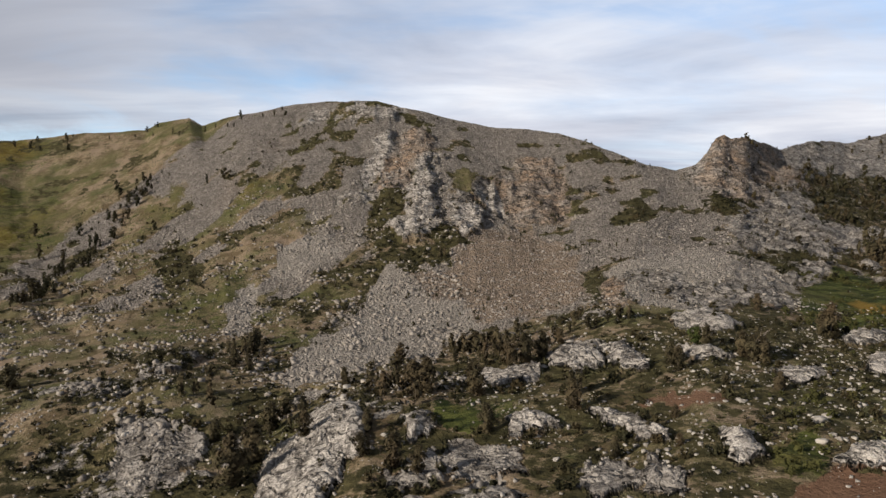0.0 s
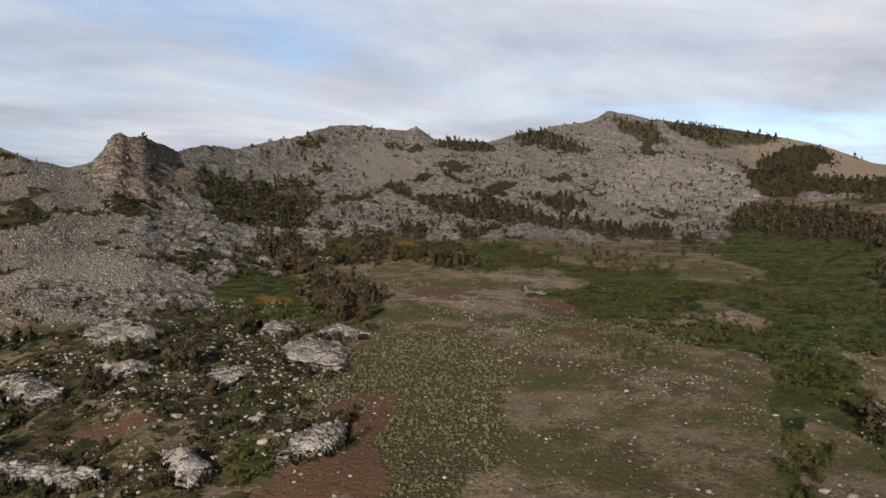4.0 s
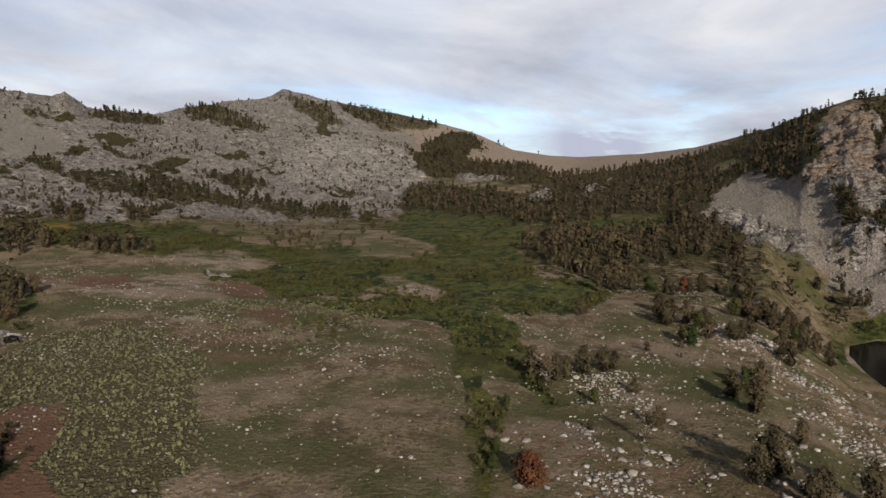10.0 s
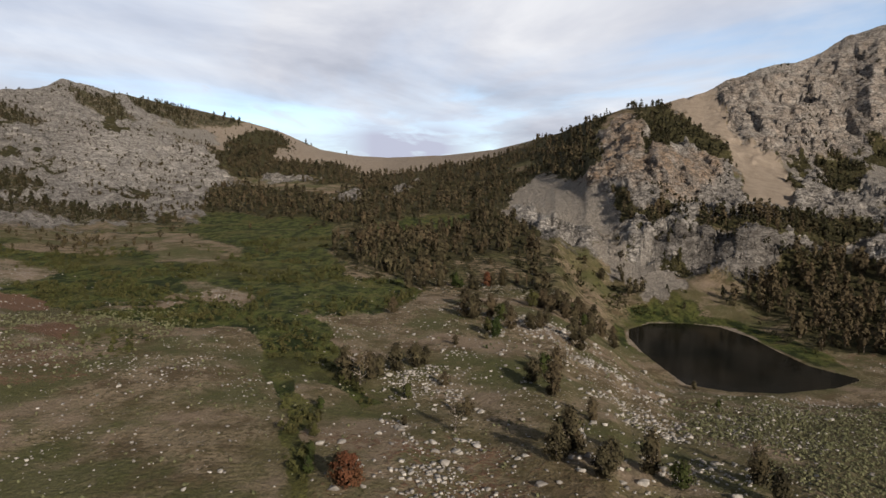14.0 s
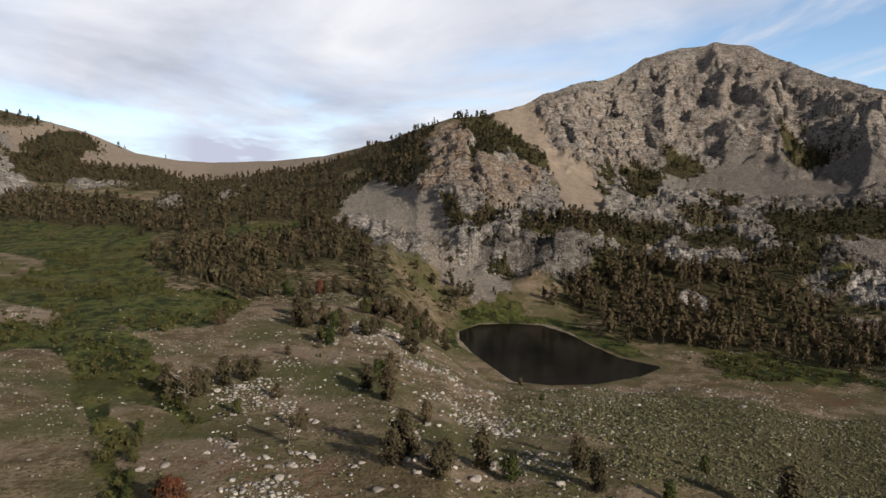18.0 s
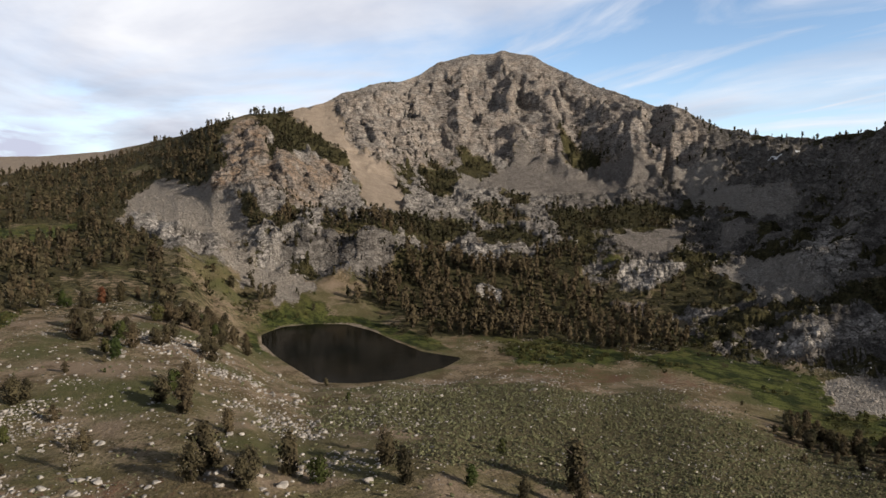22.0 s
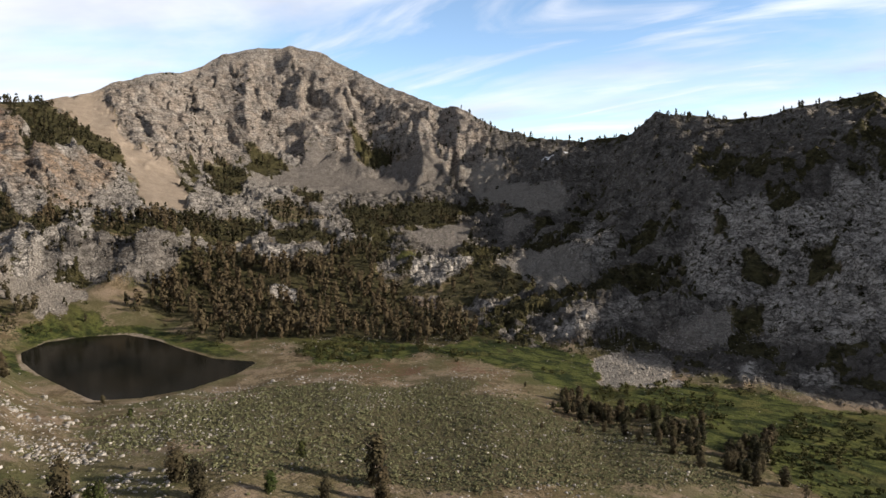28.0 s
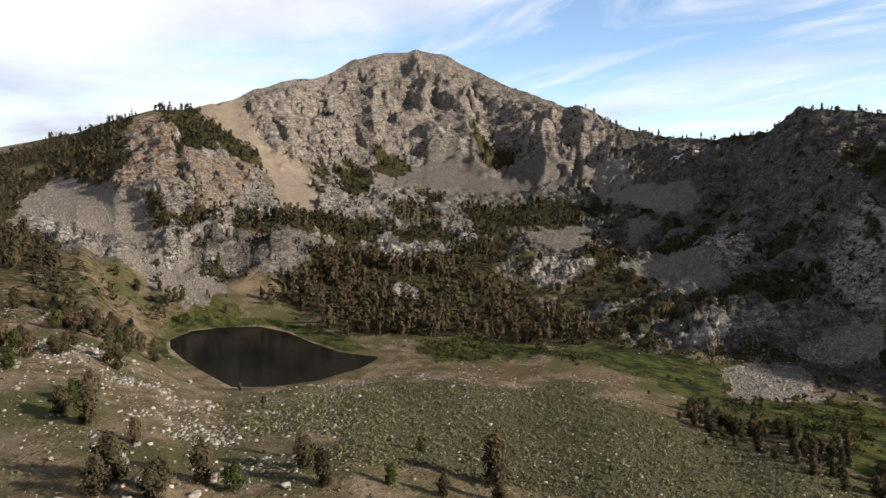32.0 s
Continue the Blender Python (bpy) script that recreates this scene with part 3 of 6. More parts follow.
area("trees", 124.0, 435, 125.6, 444, 125.9, 395, 124.4, 410)
area("trees", 128.6, 552, 131.3, 534, 131.9, 523, 130.1, 505, 128.6, 525)
area("dotted", 132.2, 527, 137.6, 499, 139.8, 488, 138.5, 475, 135.7, 490)
area("trees", 115.0, 317, 118.7, 353, 120.6, 347, 119.7, 317, 117.5, 299, 115.9, 290)
area("trees", 124.4, 340, 127.5, 323, 126.2, 311, 123.1, 309, 121.9, 329)
area("grove", 121.2, 385, 123.1, 404, 125.6, 362, 123.1, 349)
area("slab", 120.3, 305, 124.1, 304, 124.1, 287, 120.9, 280)
area("slab", 127.2, 329, 129.9, 316, 129.9, 300, 127.5, 303)
# dark of the shaded bench, laid as scrub and trees
area("trees", 128.1, 377, 132.3, 401, 136.3, 401, 136.6, 348, 132.3, 344, 129.3, 325, 131.7, 287, 129.9, 282, 127.5, 295)
area("scree", 132.0, 336, 135.2, 350, 138.1, 345, 137.5, 299, 135.3, 296, 133.5, 311)
area("grass", 131.7, 287, 134.1, 291, 133.5, 276, 131.7, 282)
area("trees", 115.5, 345, 117.7, 350, 119.3, 344, 119.4, 318, 117.8, 305, 116.6, 297, 115.2, 294)
area("trees", 110.7, 234, 112.8, 259, 115.9, 281, 118.5, 304, 122.0, 274, 126.2, 292, 130.3, 285, 131.3, 250, 133.1, 237, 136.9, 212, 137.8, 182, 135.5, 167, 128.4, 185, 121.9, 194, 118.3, 187, 114.8, 197, 114.9, 223, 111.9, 228)
area("slab", 121.3, 249, 122.4, 251, 124.0, 244, 123.3, 234, 121.7, 238)
# cirque wall: its shade is held in a darker rock cover
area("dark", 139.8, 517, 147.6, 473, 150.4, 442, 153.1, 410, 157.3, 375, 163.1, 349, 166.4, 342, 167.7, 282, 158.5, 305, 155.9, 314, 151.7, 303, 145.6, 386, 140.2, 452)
area("fan", 138.0, 470, 139.8, 470, 139.8, 445, 145.6, 383, 145.3, 344, 141.7, 370, 138.6, 406)
# shade of the south ridge, tinted into its rock
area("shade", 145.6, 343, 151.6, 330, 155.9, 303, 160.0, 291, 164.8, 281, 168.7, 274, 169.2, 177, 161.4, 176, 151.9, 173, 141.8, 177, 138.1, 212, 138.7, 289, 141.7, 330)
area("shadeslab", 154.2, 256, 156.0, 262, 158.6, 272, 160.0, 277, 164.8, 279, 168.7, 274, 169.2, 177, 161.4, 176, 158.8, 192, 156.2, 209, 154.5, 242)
area("slab", 133.3, 276, 135.5, 290, 138.3, 278, 138.0, 265, 135.5, 248, 133.3, 250)
area("fan", 139.9, 266, 142.7, 286, 144.5, 283, 147.8, 251, 147.8, 236, 145.7, 218, 140.9, 221, 140.5, 226, 143.9, 229, 141.8, 250)
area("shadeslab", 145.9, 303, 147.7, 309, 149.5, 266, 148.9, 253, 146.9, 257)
area("slab", 144.6, 188, 146.3, 192, 149.6, 205, 151.5, 223, 151.8, 193, 149.6, 189, 145.8, 180)
area("slab", 137.1, 222, 139.9, 217, 139.9, 209, 137.1, 216)
area("crag", 132.7, 237, 134.3, 237, 135.9, 222, 134.6, 219)
area("brush", 156.8, 267, 157.8, 266, 158.1, 245, 157.1, 250)
area("brush", 159.2, 231, 160.7, 223, 161.2, 216, 159.5, 215)
area("brush", 158.3, 188, 160.3, 189, 161.1, 181, 160.2, 177, 158.4, 182)
area("brush", 163.7, 225, 165.0, 229, 165.1, 203, 163.8, 212)
area("brush", 153.2, 239, 154.8, 243, 155.4, 211, 153.5, 223)
area("brush", 146.0, 219, 149.5, 244, 151.8, 246, 150.7, 227, 147.8, 209)
area("brush", 137.4, 266, 139.9, 266, 141.8, 245, 143.6, 231, 140.5, 226, 136.2, 236)
area("fan", 154.7, 179, 157.8, 189, 158.4, 178, 157.9, 173, 154.7, 173)
area("grass", 121.9, 182, 131.2, 181, 141.5, 170, 148.3, 161, 149.2, 141, 155.1, 142, 159.4, 139, 165.5, 134, 165.6, 113, 159.5, 121, 151.4, 133, 146.6, 140, 140.6, 154, 134.1, 161, 125.6, 156)
area("fan", 148.3, 161, 150.9, 168, 153.8, 158, 155.5, 149, 155.1, 142, 149.2, 141)
area("grove", 143.6, 124, 146.8, 135, 149.0, 123, 152.7, 118, 156.1, 121, 156.6, 102, 155.3, 94, 152.7, 99, 149.5, 106, 146.9, 105, 144.3, 115)
area("grove", 157.7, 99, 159.1, 109, 161.4, 120, 161.6, 98, 158.1, 91)
area("fan", 148.2, 163, 151.3, 168, 152.5, 159, 155.3, 152, 154.9, 145, 148.9, 142)
area("slab", 159.0, 156, 160.8, 161, 161.1, 150, 159.4, 147)
area("slab", 163.0, 157, 165.3, 167, 165.4, 156, 163.4, 152)
area("soil2", 123.7, 155, 128.4, 161, 132.2, 155, 131.2, 138, 127.4, 131)
area("soil2", 134.5, 165, 137.8, 159, 142.5, 146, 140.7, 131, 136.0, 147)
area("gravel", 132.6, 103, 136.0, 105, 137.4, 100, 134.1, 98)
area("sage", 113.8, 119, 121.8, 124, 131.2, 125, 142.5, 117, 151.5, 104, 158.9, 92, 159.3, 88, 137.9, 65, 128.3, 71, 118.1, 91)
area("sage", 39.6, 100, 43.4, 113, 49.2, 113, 53.2, 96, 54.3, 66, 49.3, 55, 43.7, 58, 44.4, 70, 40.8, 81)
area("soil2", 53.7, 96, 57.9, 96, 61.0, 94, 59.4, 88, 55.2, 89)
area("olive", 60.7, 115, 63.2, 121, 66.2, 114, 64.8, 102, 61.8, 100)


def depth_in(az, u, h, w):
    """How far inside an outline, in degrees; negative outside."""
    best, inside = np.full(np.shape(az), 1e9), np.zeros(np.shape(az), bool)
    for k in range(len(h)):
        ax, ay, bx, by = h[k - 1], w[k - 1], h[k], w[k]
        dx, dy = bx - ax, by - ay
        t = np.clip(((az - ax) * dx + (u - ay) * dy) / (dx * dx + dy * dy + 1e-9), 0, 1)
        best = np.minimum(best, np.hypot(az - ax - t * dx, u - ay - t * dy))
        inside ^= ((ay > u) != (by > u)) & (az < dx * (u - ay) / (dy if abs(dy) > 1e-9 else 1e-9) + ax)
    return np.where(inside, best, -best)


def near_outline(az, u, h, w, rim=1.3):
    return np.nonzero((az > h.min() - rim) & (az < h.max() + rim) & (u > w.min() - rim) & (u < w.max() + rim))[0]


def lay_areas(az, r, layers):
    """Lays the outlined covers over the layers, one after the other, with frayed rims."""
    u = SPAN * np.log(np.maximum(r, 1))
    fray = fbm(az, u, 1.3, 5, 700, 0.62)
    lumpy = fbm(az, u, 0.7, 4, 720, 0.6)
    sway = fbm(az, u, 4.5, 3, 740)
    for kind, h, w in AREAS:
        i = near_outline(az, u, h, w)
        if not len(i):
            continue
        hard = kind in ("hump", "cliff", "tan", "slab", "scree")
        d = depth_in(az[i], u[i], h, w) + 0.8 * fray[i] + (0.2 if hard else 0.6) * lumpy[i] + min(1.8, 0.16 * (h.max() - h.min())) * sway[i] * (not hard) + 0.25 * (kind == "hump")
        soft = 0.17 if hard else 0.95 if kind in GRADUAL and h.max() - h.min() > 4 else 0.4
        m = smooth(-soft, soft, d)
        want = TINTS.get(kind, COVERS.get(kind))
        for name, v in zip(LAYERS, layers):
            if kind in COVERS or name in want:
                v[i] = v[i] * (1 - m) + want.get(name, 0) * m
    return layers


def hump_rise(az, r):
    """Rise of the bare granite humps at the foot of the hill."""
    u = SPAN * np.log(np.maximum(r, 1))
    rise = np.zeros(np.shape(az))
    for kind, h, w in AREAS:
        i = near_outline(az, u, h, w) if kind == "hump" else ()
        if len(i):
            d = depth_in(az[i], u[i], h, w) + 0.3 + 0.35 * fbm(az[i], u[i], 1.3, 4, 700, 0.6)
            rise[i] = np.maximum(rise[i], 2.0 * (1 - np.exp(-0.6 * np.maximum(d, 0))) * np.minimum(1.0, 0.35 + 0.008 * (h.max() - h.min()) * r[i] / 2))
    return rise


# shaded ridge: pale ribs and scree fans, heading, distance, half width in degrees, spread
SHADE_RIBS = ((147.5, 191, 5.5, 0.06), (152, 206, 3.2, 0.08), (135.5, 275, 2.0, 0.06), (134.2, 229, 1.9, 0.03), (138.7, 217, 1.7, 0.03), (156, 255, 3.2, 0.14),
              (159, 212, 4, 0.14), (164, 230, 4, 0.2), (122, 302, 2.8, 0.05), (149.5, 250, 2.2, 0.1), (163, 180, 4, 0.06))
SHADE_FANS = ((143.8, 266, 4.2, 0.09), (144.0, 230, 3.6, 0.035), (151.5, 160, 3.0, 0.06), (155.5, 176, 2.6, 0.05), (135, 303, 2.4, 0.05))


def best_of(patches, az, r):
    out = -9.0
    for p in patches:
        out = np.maximum(out, patch(az, r, *p))
    return out


def cover(x, y):
    """What lies on the ground: shares of rock, scree, wet grass; tan gravel, red soil, sage; pale rock, dark scrub, rust."""
    az, r = polar(x, y)
    s = r / crest_at(az)
    wob = fbm(x, y, 28, 4, 40)
    wob2 = fbm(x, y, 9, 4, 50)
    wide = fbm(x, y, 90, 3, 60)
    az_w, r_w = az + 1.6 * wob * np.minimum(1, 120 / np.maximum(r, 30)), r * (1 + 0.05 * wob)
    # west hill
    foot = np.interp(az_w, [-40, -24, -16, -8, 0, 8, 14, 20, 28], [200, 190, 150, 128, 112, 128, 134, 132, 128])
    rim = np.interp(r, [125, 180, 250, 290], [28, 24.5, 20.5, 19])
    hill = smooth(0.97, 1.06, r_w / foot) * (1 - smooth(rim - 1.0, rim + 1.6, az_w))
    slant = az - (r - 240) * 0.19
    streak = fbm(slant * 1.0, r * 0.045, 3.2, 5, 70)
    wild = smooth(-6, -14, az_w - (215 - r) * 0.04) * (1 - smooth(285, 335, r + 3 * wob)) * smooth(-0.16, 0.10, streak + 0.3 * wob)
    green_side = smooth(-41.5, -44.5, slant + 2.5 * wob) * smooth(-0.6, -0.2, streak + 0.4) + wild
    gully = band(az_w - (r - 150) * 0.085, -13.5, -5.0, 1.3) * smooth(128, 140, r_w) * (1 - smooth(195, 235, r_w))
    tuft = smooth(0.05, 0.3, patch(az, r, -13.3, 275, 1.6, 0.06) + 0.5 * wob2) + smooth(0.05, 0.3, patch(az, r, -4.8, 232, 1.8, 0.10) + 0.6 * wob2) + smooth(0.05, 0.3, patch(az, r, 1.0, 207, 2.6, 0.05) + 0.6 * wob2)
    tuft = tuft + smooth(0.0, 0.3, patch(az, r, 16, 216, 2.2, 0.08) + 0.6 * wob2) + smooth(0.22, 0.36, wob2 + 0.25 * wob) * 0.8
    green_hill = np.clip(green_side + gully * smooth(-0.55, 0.1, streak) + tuft, 0, 1) * hill
    scree = hill * (1 - green_hill)
    ribs = 0.9 * patch(az, r, -3.6, 262, 4.2, 0.17) + 0.9 * np.maximum(patch(az, r, -9, 212, 4, 0.07), 0)
    ribs = np.maximum(ribs, np.maximum(patch(az, r, 5.5, 245, 6, 0.10), patch(az, r, -3, 222, 3, 0.08)))
    ribs = np.maximum(ribs, patch(az, r, 18, 142, 7.5, 0.13))
    ribs = np.maximum(ribs, 0.8 * patch(az, r, -6, 330, 5, 0.05))
    rib = smooth(0.05, 0.3, ribs + 0.85 * fbm(x, y, 13, 5, 75, 0.6)) * hill * (1 - tuft.clip(0, 1))
    # outcrops of pale granite at the foot of the hill
    near = band(az_w, -40, 41, 3) * (1 - smooth(0.95, 1.05, r_w / np.minimum(foot, 160)))
    lump = fbm(x, y, 11, 4, 80)
    rock = near * smooth(0.20, 0.34, lump - 0.012 * np.maximum(az - 22, 0))
    # north ridge: slabs between belts of trees
    start = np.interp(az, [18, 27, 36, 45, 60, 72], [250, 150, 185, 238, 290, 340])
    north = smooth(rim - 1.5, rim + 1.5, az_w) * (1 - smooth(68, 75, az_w + 0.012 * (r - 600))) * smooth(0.93, 1.08, r_w / start + 0.12 * wob2)
    slabs = smooth(-0.42, -0.12, fbm(x + 0.5 * y, y * 2.4 - x, 62, 5, 90, 0.62) + 0.30 * wob2 + 0.30 * smooth(0.75, 0.97, s) - 0.16 * smooth(330, 230, r))
    rock = rock + north * slabs * (1 - smooth(62, 74, az_w) * smooth(600, 750, r_w) * 0.4)
    crag = patch(az, r, 23.2, 262, 3.2, 0.12)
    rock = np.maximum(rock, smooth(-0.1, 0.2, crag))
    # the knob, the peak and the south ridge
    knob = smooth(-0.05, 0.18, np.maximum(patch(az, r, 100.5, 300, 8.2, 0.27), patch(az, r, 104.5, 360, 6.5, 0.26)) + 0.5 * wob + 0.25 * wob2 + 0.1 * wide) * smooth(246, 268, r_w + 14 * wob2)
    peak = smooth(104, 109, az_w - (r - 430) * 0.012) * (1 - smooth(138, 146, az_w)) * smooth(365, 405, r_w)
    lower = band(az_w, 104, 142, 3) * smooth(248, 268, r_w) * (1 - peak) * smooth(-0.45, -0.15, wob + 0.35 * wide)
    south = smooth(136, 143, az_w) * smooth(0.98, 1.10, r_w / np.interp(az, [135, 142, 148.5, 153, 158, 170], [255, 215, 158, 148, 144, 138])) * smooth(-0.75, -0.4, wob + 0.5 * wide)
    rock = np.clip(rock + knob + peak + lower + south, 0, 1)
    sc2 = smooth(0.0, 0.2, best_of(SHADE_FANS, az, r) + 0.35 * wob2 + 0.15 * wob)
    sc2 = sc2 + smooth(0, 0.3, patch(az, r, 104.5, 247, 4.5, 0.09) + 0.5 * wob + 0.9 * wob2 - 0.15) + smooth(0, 0.3, patch(az, r, 140.5, 330, 3.0, 0.10) + 0.2 * wob)
    apron = band(az_w, 108, 141, 3) * band(r_w, 425, 505, 16) * 0.75 * smooth(-0.5, 0.1, wob)
    scree = np.clip(scree + sc2 + apron + 0.55 * knob * smooth(0, 0.3, wob), 0, 1)
    rock = np.clip(np.maximum(rock * (1 - 0.9 * np.clip(sc2 + apron, 0, 1)), rib), 0, 1)
    scree = scree * (1 - 0.85 * rib)
    chute = band(az + 1.6 * wob + 0.5 * wob2 - (560 - r) * 0.033, 106.0, 109.0, 0.6) * band(r_w, 345, 600, 20)
    rock, scree = rock * (1 - chute), scree * (1 - 0.9 * chute)
    # meadows
    belt = np.interp(az, [40, 50, 58, 66, 72, 76, 82], [235, 215, 200, 185, 160, 120, 80])
    wet = smooth(0.0, 0.35, 1 - np.abs(np.log(r / belt)) / np.interp(az, [40, 50, 58, 66, 72, 76, 84], [0.06, 0.13, 0.26, 0.38, 0.42, 0.25, 0.05]) + 0.8 * wob + 0.7 * wob2) * band(az, 38, 84, 3)
    creek = smooth(0.0, 0.7, 1 - np.abs(az_w + 1.6 * wob2 - np.interp(r, [40, 90, 140], [77.8, 76.0, 72])) / 1.5) * (1 - smooth(110, 140, r))
    wet = np.maximum(wet, creek)
    wet = np.maximum(wet, smooth(-0.1, 0.25, patch(az, r, 33, 150, 7, 0.20) + 0.4 * wob))
    wet = np.maximum(wet, smooth(0, 0.3, patch(az, r, 74, 300, 6, 0.3) + 0.3 * wob))
    wet = np.maximum(wet, 0.8 * smooth(0, 0.3, patch(az, r, 105, 226, 5, 0.10) + 0.4 * wob2))
    fen_lo = np.interp(az, [128, 134, 140, 148, 156, 165, 172], [190, 172, 152, 126, 105, 93, 85])
    fen_hi = np.interp(az, [125, 135, 142, 148.5, 153, 158, 170], [205, 200, 186, 152, 145, 142, 136])
    fen = smooth(0.97, 1.03, r_w / fen_lo) * (1 - smooth(0.98, 1.06, r_w / fen_hi)) * smooth(124, 130, az) + smooth(0, 0.3, patch(az, r, 132, 190, 9, 0.13) + 0.3 * wob)
    wet = np.maximum(wet, np.clip(fen, 0, 1)) * (1 - 0.95 * np.clip(rock + scree, 0, 1))
    shore = lake_distance(x, y)
    wet = np.maximum(wet, band(shore, 1.0, 6 + 6 * wob, 1.0) * smooth(166, 185, r))
    wet = np.maximum(wet, 0.48 * green_hill * (0.6 + 0.8 * smooth(-0.1, 0.3, wide)))
    tan = smooth(65, 71, az_w) * (1 - smooth(92, 97, az_w)) * smooth(560, 640, r_w) + chute
    tan = tan + 0.62 * band(shore, -6, 0.7 + 2.4 * wob2 + 1.2 * wob, 0.7) + 0.9 * smooth(0, 0.3, patch(az, r, 3.5, 165, 6, 0.24) + 0.3 * wob)
    tan = tan + 0.42 * smooth(0.0, 0.4, patch(az, r, 50, 150, 9, 0.2) + 0.8 * wob + 0.6 * wob2) * (1 - wet) + 0.2 * smooth(0.0, 0.4, patch(az, r, 66, 75, 4, 0.3) + 0.8 * wob + 0.6 * wob2) * (1 - wet)
    soil = smooth(0.0, 0.3, patch(az - (r - 65) * 0.3, r, 38.6, 65, 3.6, 0.26) + 0.6 * wob2 + 0.3 * wob) + 0.45 * smooth(0, 0.3, patch(az, r, 128.5, 152, 6, 0.07) + 0.7 * wob2)
    soil = soil + 0.42 * smooth(0.05, 0.3, patch(az, r, 56, 104, 6, 0.16) + 0.9 * wob2 + 0.6 * wob) + 0.6 * smooth(0.05, 0.3, patch(az, r, 28, 95, 8, 0.2) + 0.5 * wob)
    soil = soil + 0.35 * smooth(0.0, 0.4, wob + 0.4 * wob2) * smooth(50, 62, az) * (1 - smooth(130, 138, az)) + 0.42 * smooth(0, .3, patch(az, r, 44, 160, 6, .06) + .6 * wob2)
    sage = smooth(0.0, 0.5, patch(az, r, 45.5, 80, 8.5, 0.46) + 0.8 * wob + 0.6 * wob2) + 0.8 * smooth(0, 0.5, patch(az, r, 60, 118, 8, 0.24) + 0.9 * wob + 0.7 * wob2)
    sage = sage * (1 - 0.9 * np.clip(soil, 0, 1))
    sage = sage + 0.7 * smooth(0, 0.3, patch(az, r, 128, 100, 24, 0.40) + 0.5 * wob2) + 0.25 * smooth(0.1, 0.4, patch(az, r, 27, 110, 10, 0.3) + 0.6 * wob2)
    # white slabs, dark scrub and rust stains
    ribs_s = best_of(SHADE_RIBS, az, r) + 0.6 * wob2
    # south of the peak pale stays low: the ridge's shade is in the colour
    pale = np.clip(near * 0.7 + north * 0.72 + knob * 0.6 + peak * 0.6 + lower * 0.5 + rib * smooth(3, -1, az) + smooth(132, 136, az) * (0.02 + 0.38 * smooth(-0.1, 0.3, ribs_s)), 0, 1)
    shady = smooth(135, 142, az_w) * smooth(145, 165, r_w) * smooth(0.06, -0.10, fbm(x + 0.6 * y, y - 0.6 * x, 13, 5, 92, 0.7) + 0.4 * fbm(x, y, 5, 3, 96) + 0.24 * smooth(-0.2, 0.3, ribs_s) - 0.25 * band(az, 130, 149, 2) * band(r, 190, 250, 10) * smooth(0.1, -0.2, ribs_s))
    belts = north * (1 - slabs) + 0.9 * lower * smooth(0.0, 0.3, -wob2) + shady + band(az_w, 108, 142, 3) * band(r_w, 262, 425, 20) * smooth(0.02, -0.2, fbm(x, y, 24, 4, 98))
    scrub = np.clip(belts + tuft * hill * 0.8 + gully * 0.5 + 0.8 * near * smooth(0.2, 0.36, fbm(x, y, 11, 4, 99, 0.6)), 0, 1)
    scrub = np.clip(scrub + 0.55 * near * smooth(-0.25, 0.1, fbm(x, y, 10, 4, 110, 0.6)) + 0.28 * band(az, 4, 33, 4) * (1 - smooth(105, 130, r)), 0, 1)
    for heading, far_off, across, spread in ((120.8, 485, 2.0, 0.035), (118.3, 420, 2.6, 0.05), (130, 505, 2.6, 0.03), (115.5, 455, 2.0, 0.04)):
        scrub = np.maximum(scrub, 0.8 * smooth(0.0, 0.3, patch(az, r, heading, far_off, across, spread) + 0.7 * wob2))
    forest_floor = smooth(0, 0.25, patch(az, r, 89, 250, 15, 0.5)) + smooth(0, 0.25, patch(az, r, 126, 245, 16, 0.3))
    scrub = np.clip(scrub + 0.5 * forest_floor * (1 - rock), 0, 1) * (1 - sc2.clip(0, 1)) * smooth(-0.5, 1.0, shore) * (1 - chute)
    rust = np.clip(smooth(0.1, 0.4, patch(az, r, 6.5, 245, 5, 0.10) + 0.4 * wob2) + smooth(0.0, 0.35, patch(az, r, 5.0, 188, 5.5, 0.17) + 0.3 * wob) + 0.5 * hill * smooth(0.1, 0.4, wide + 0.3 * wob) + peak * 0.5 * smooth(-0.1, 0.35, wide + 0.4 * wob) + smooth(0, 0.3, patch(az, r, 102, 345, 4, 0.12) + 0.3 * wob2) + crag.clip(0, 1) * 0.9, 0, 1)
    layers = [np.clip(v, 0, 1) + 0 * r for v in (rock, scree, wet, tan, soil * (1 - rock), sage * (1 - rock), pale, scrub, rust, 0 * r)]
    layers = lay_areas(az, r, layers)
    layers[9] = layers[9] * smooth(1, 4, shore)
    return layers


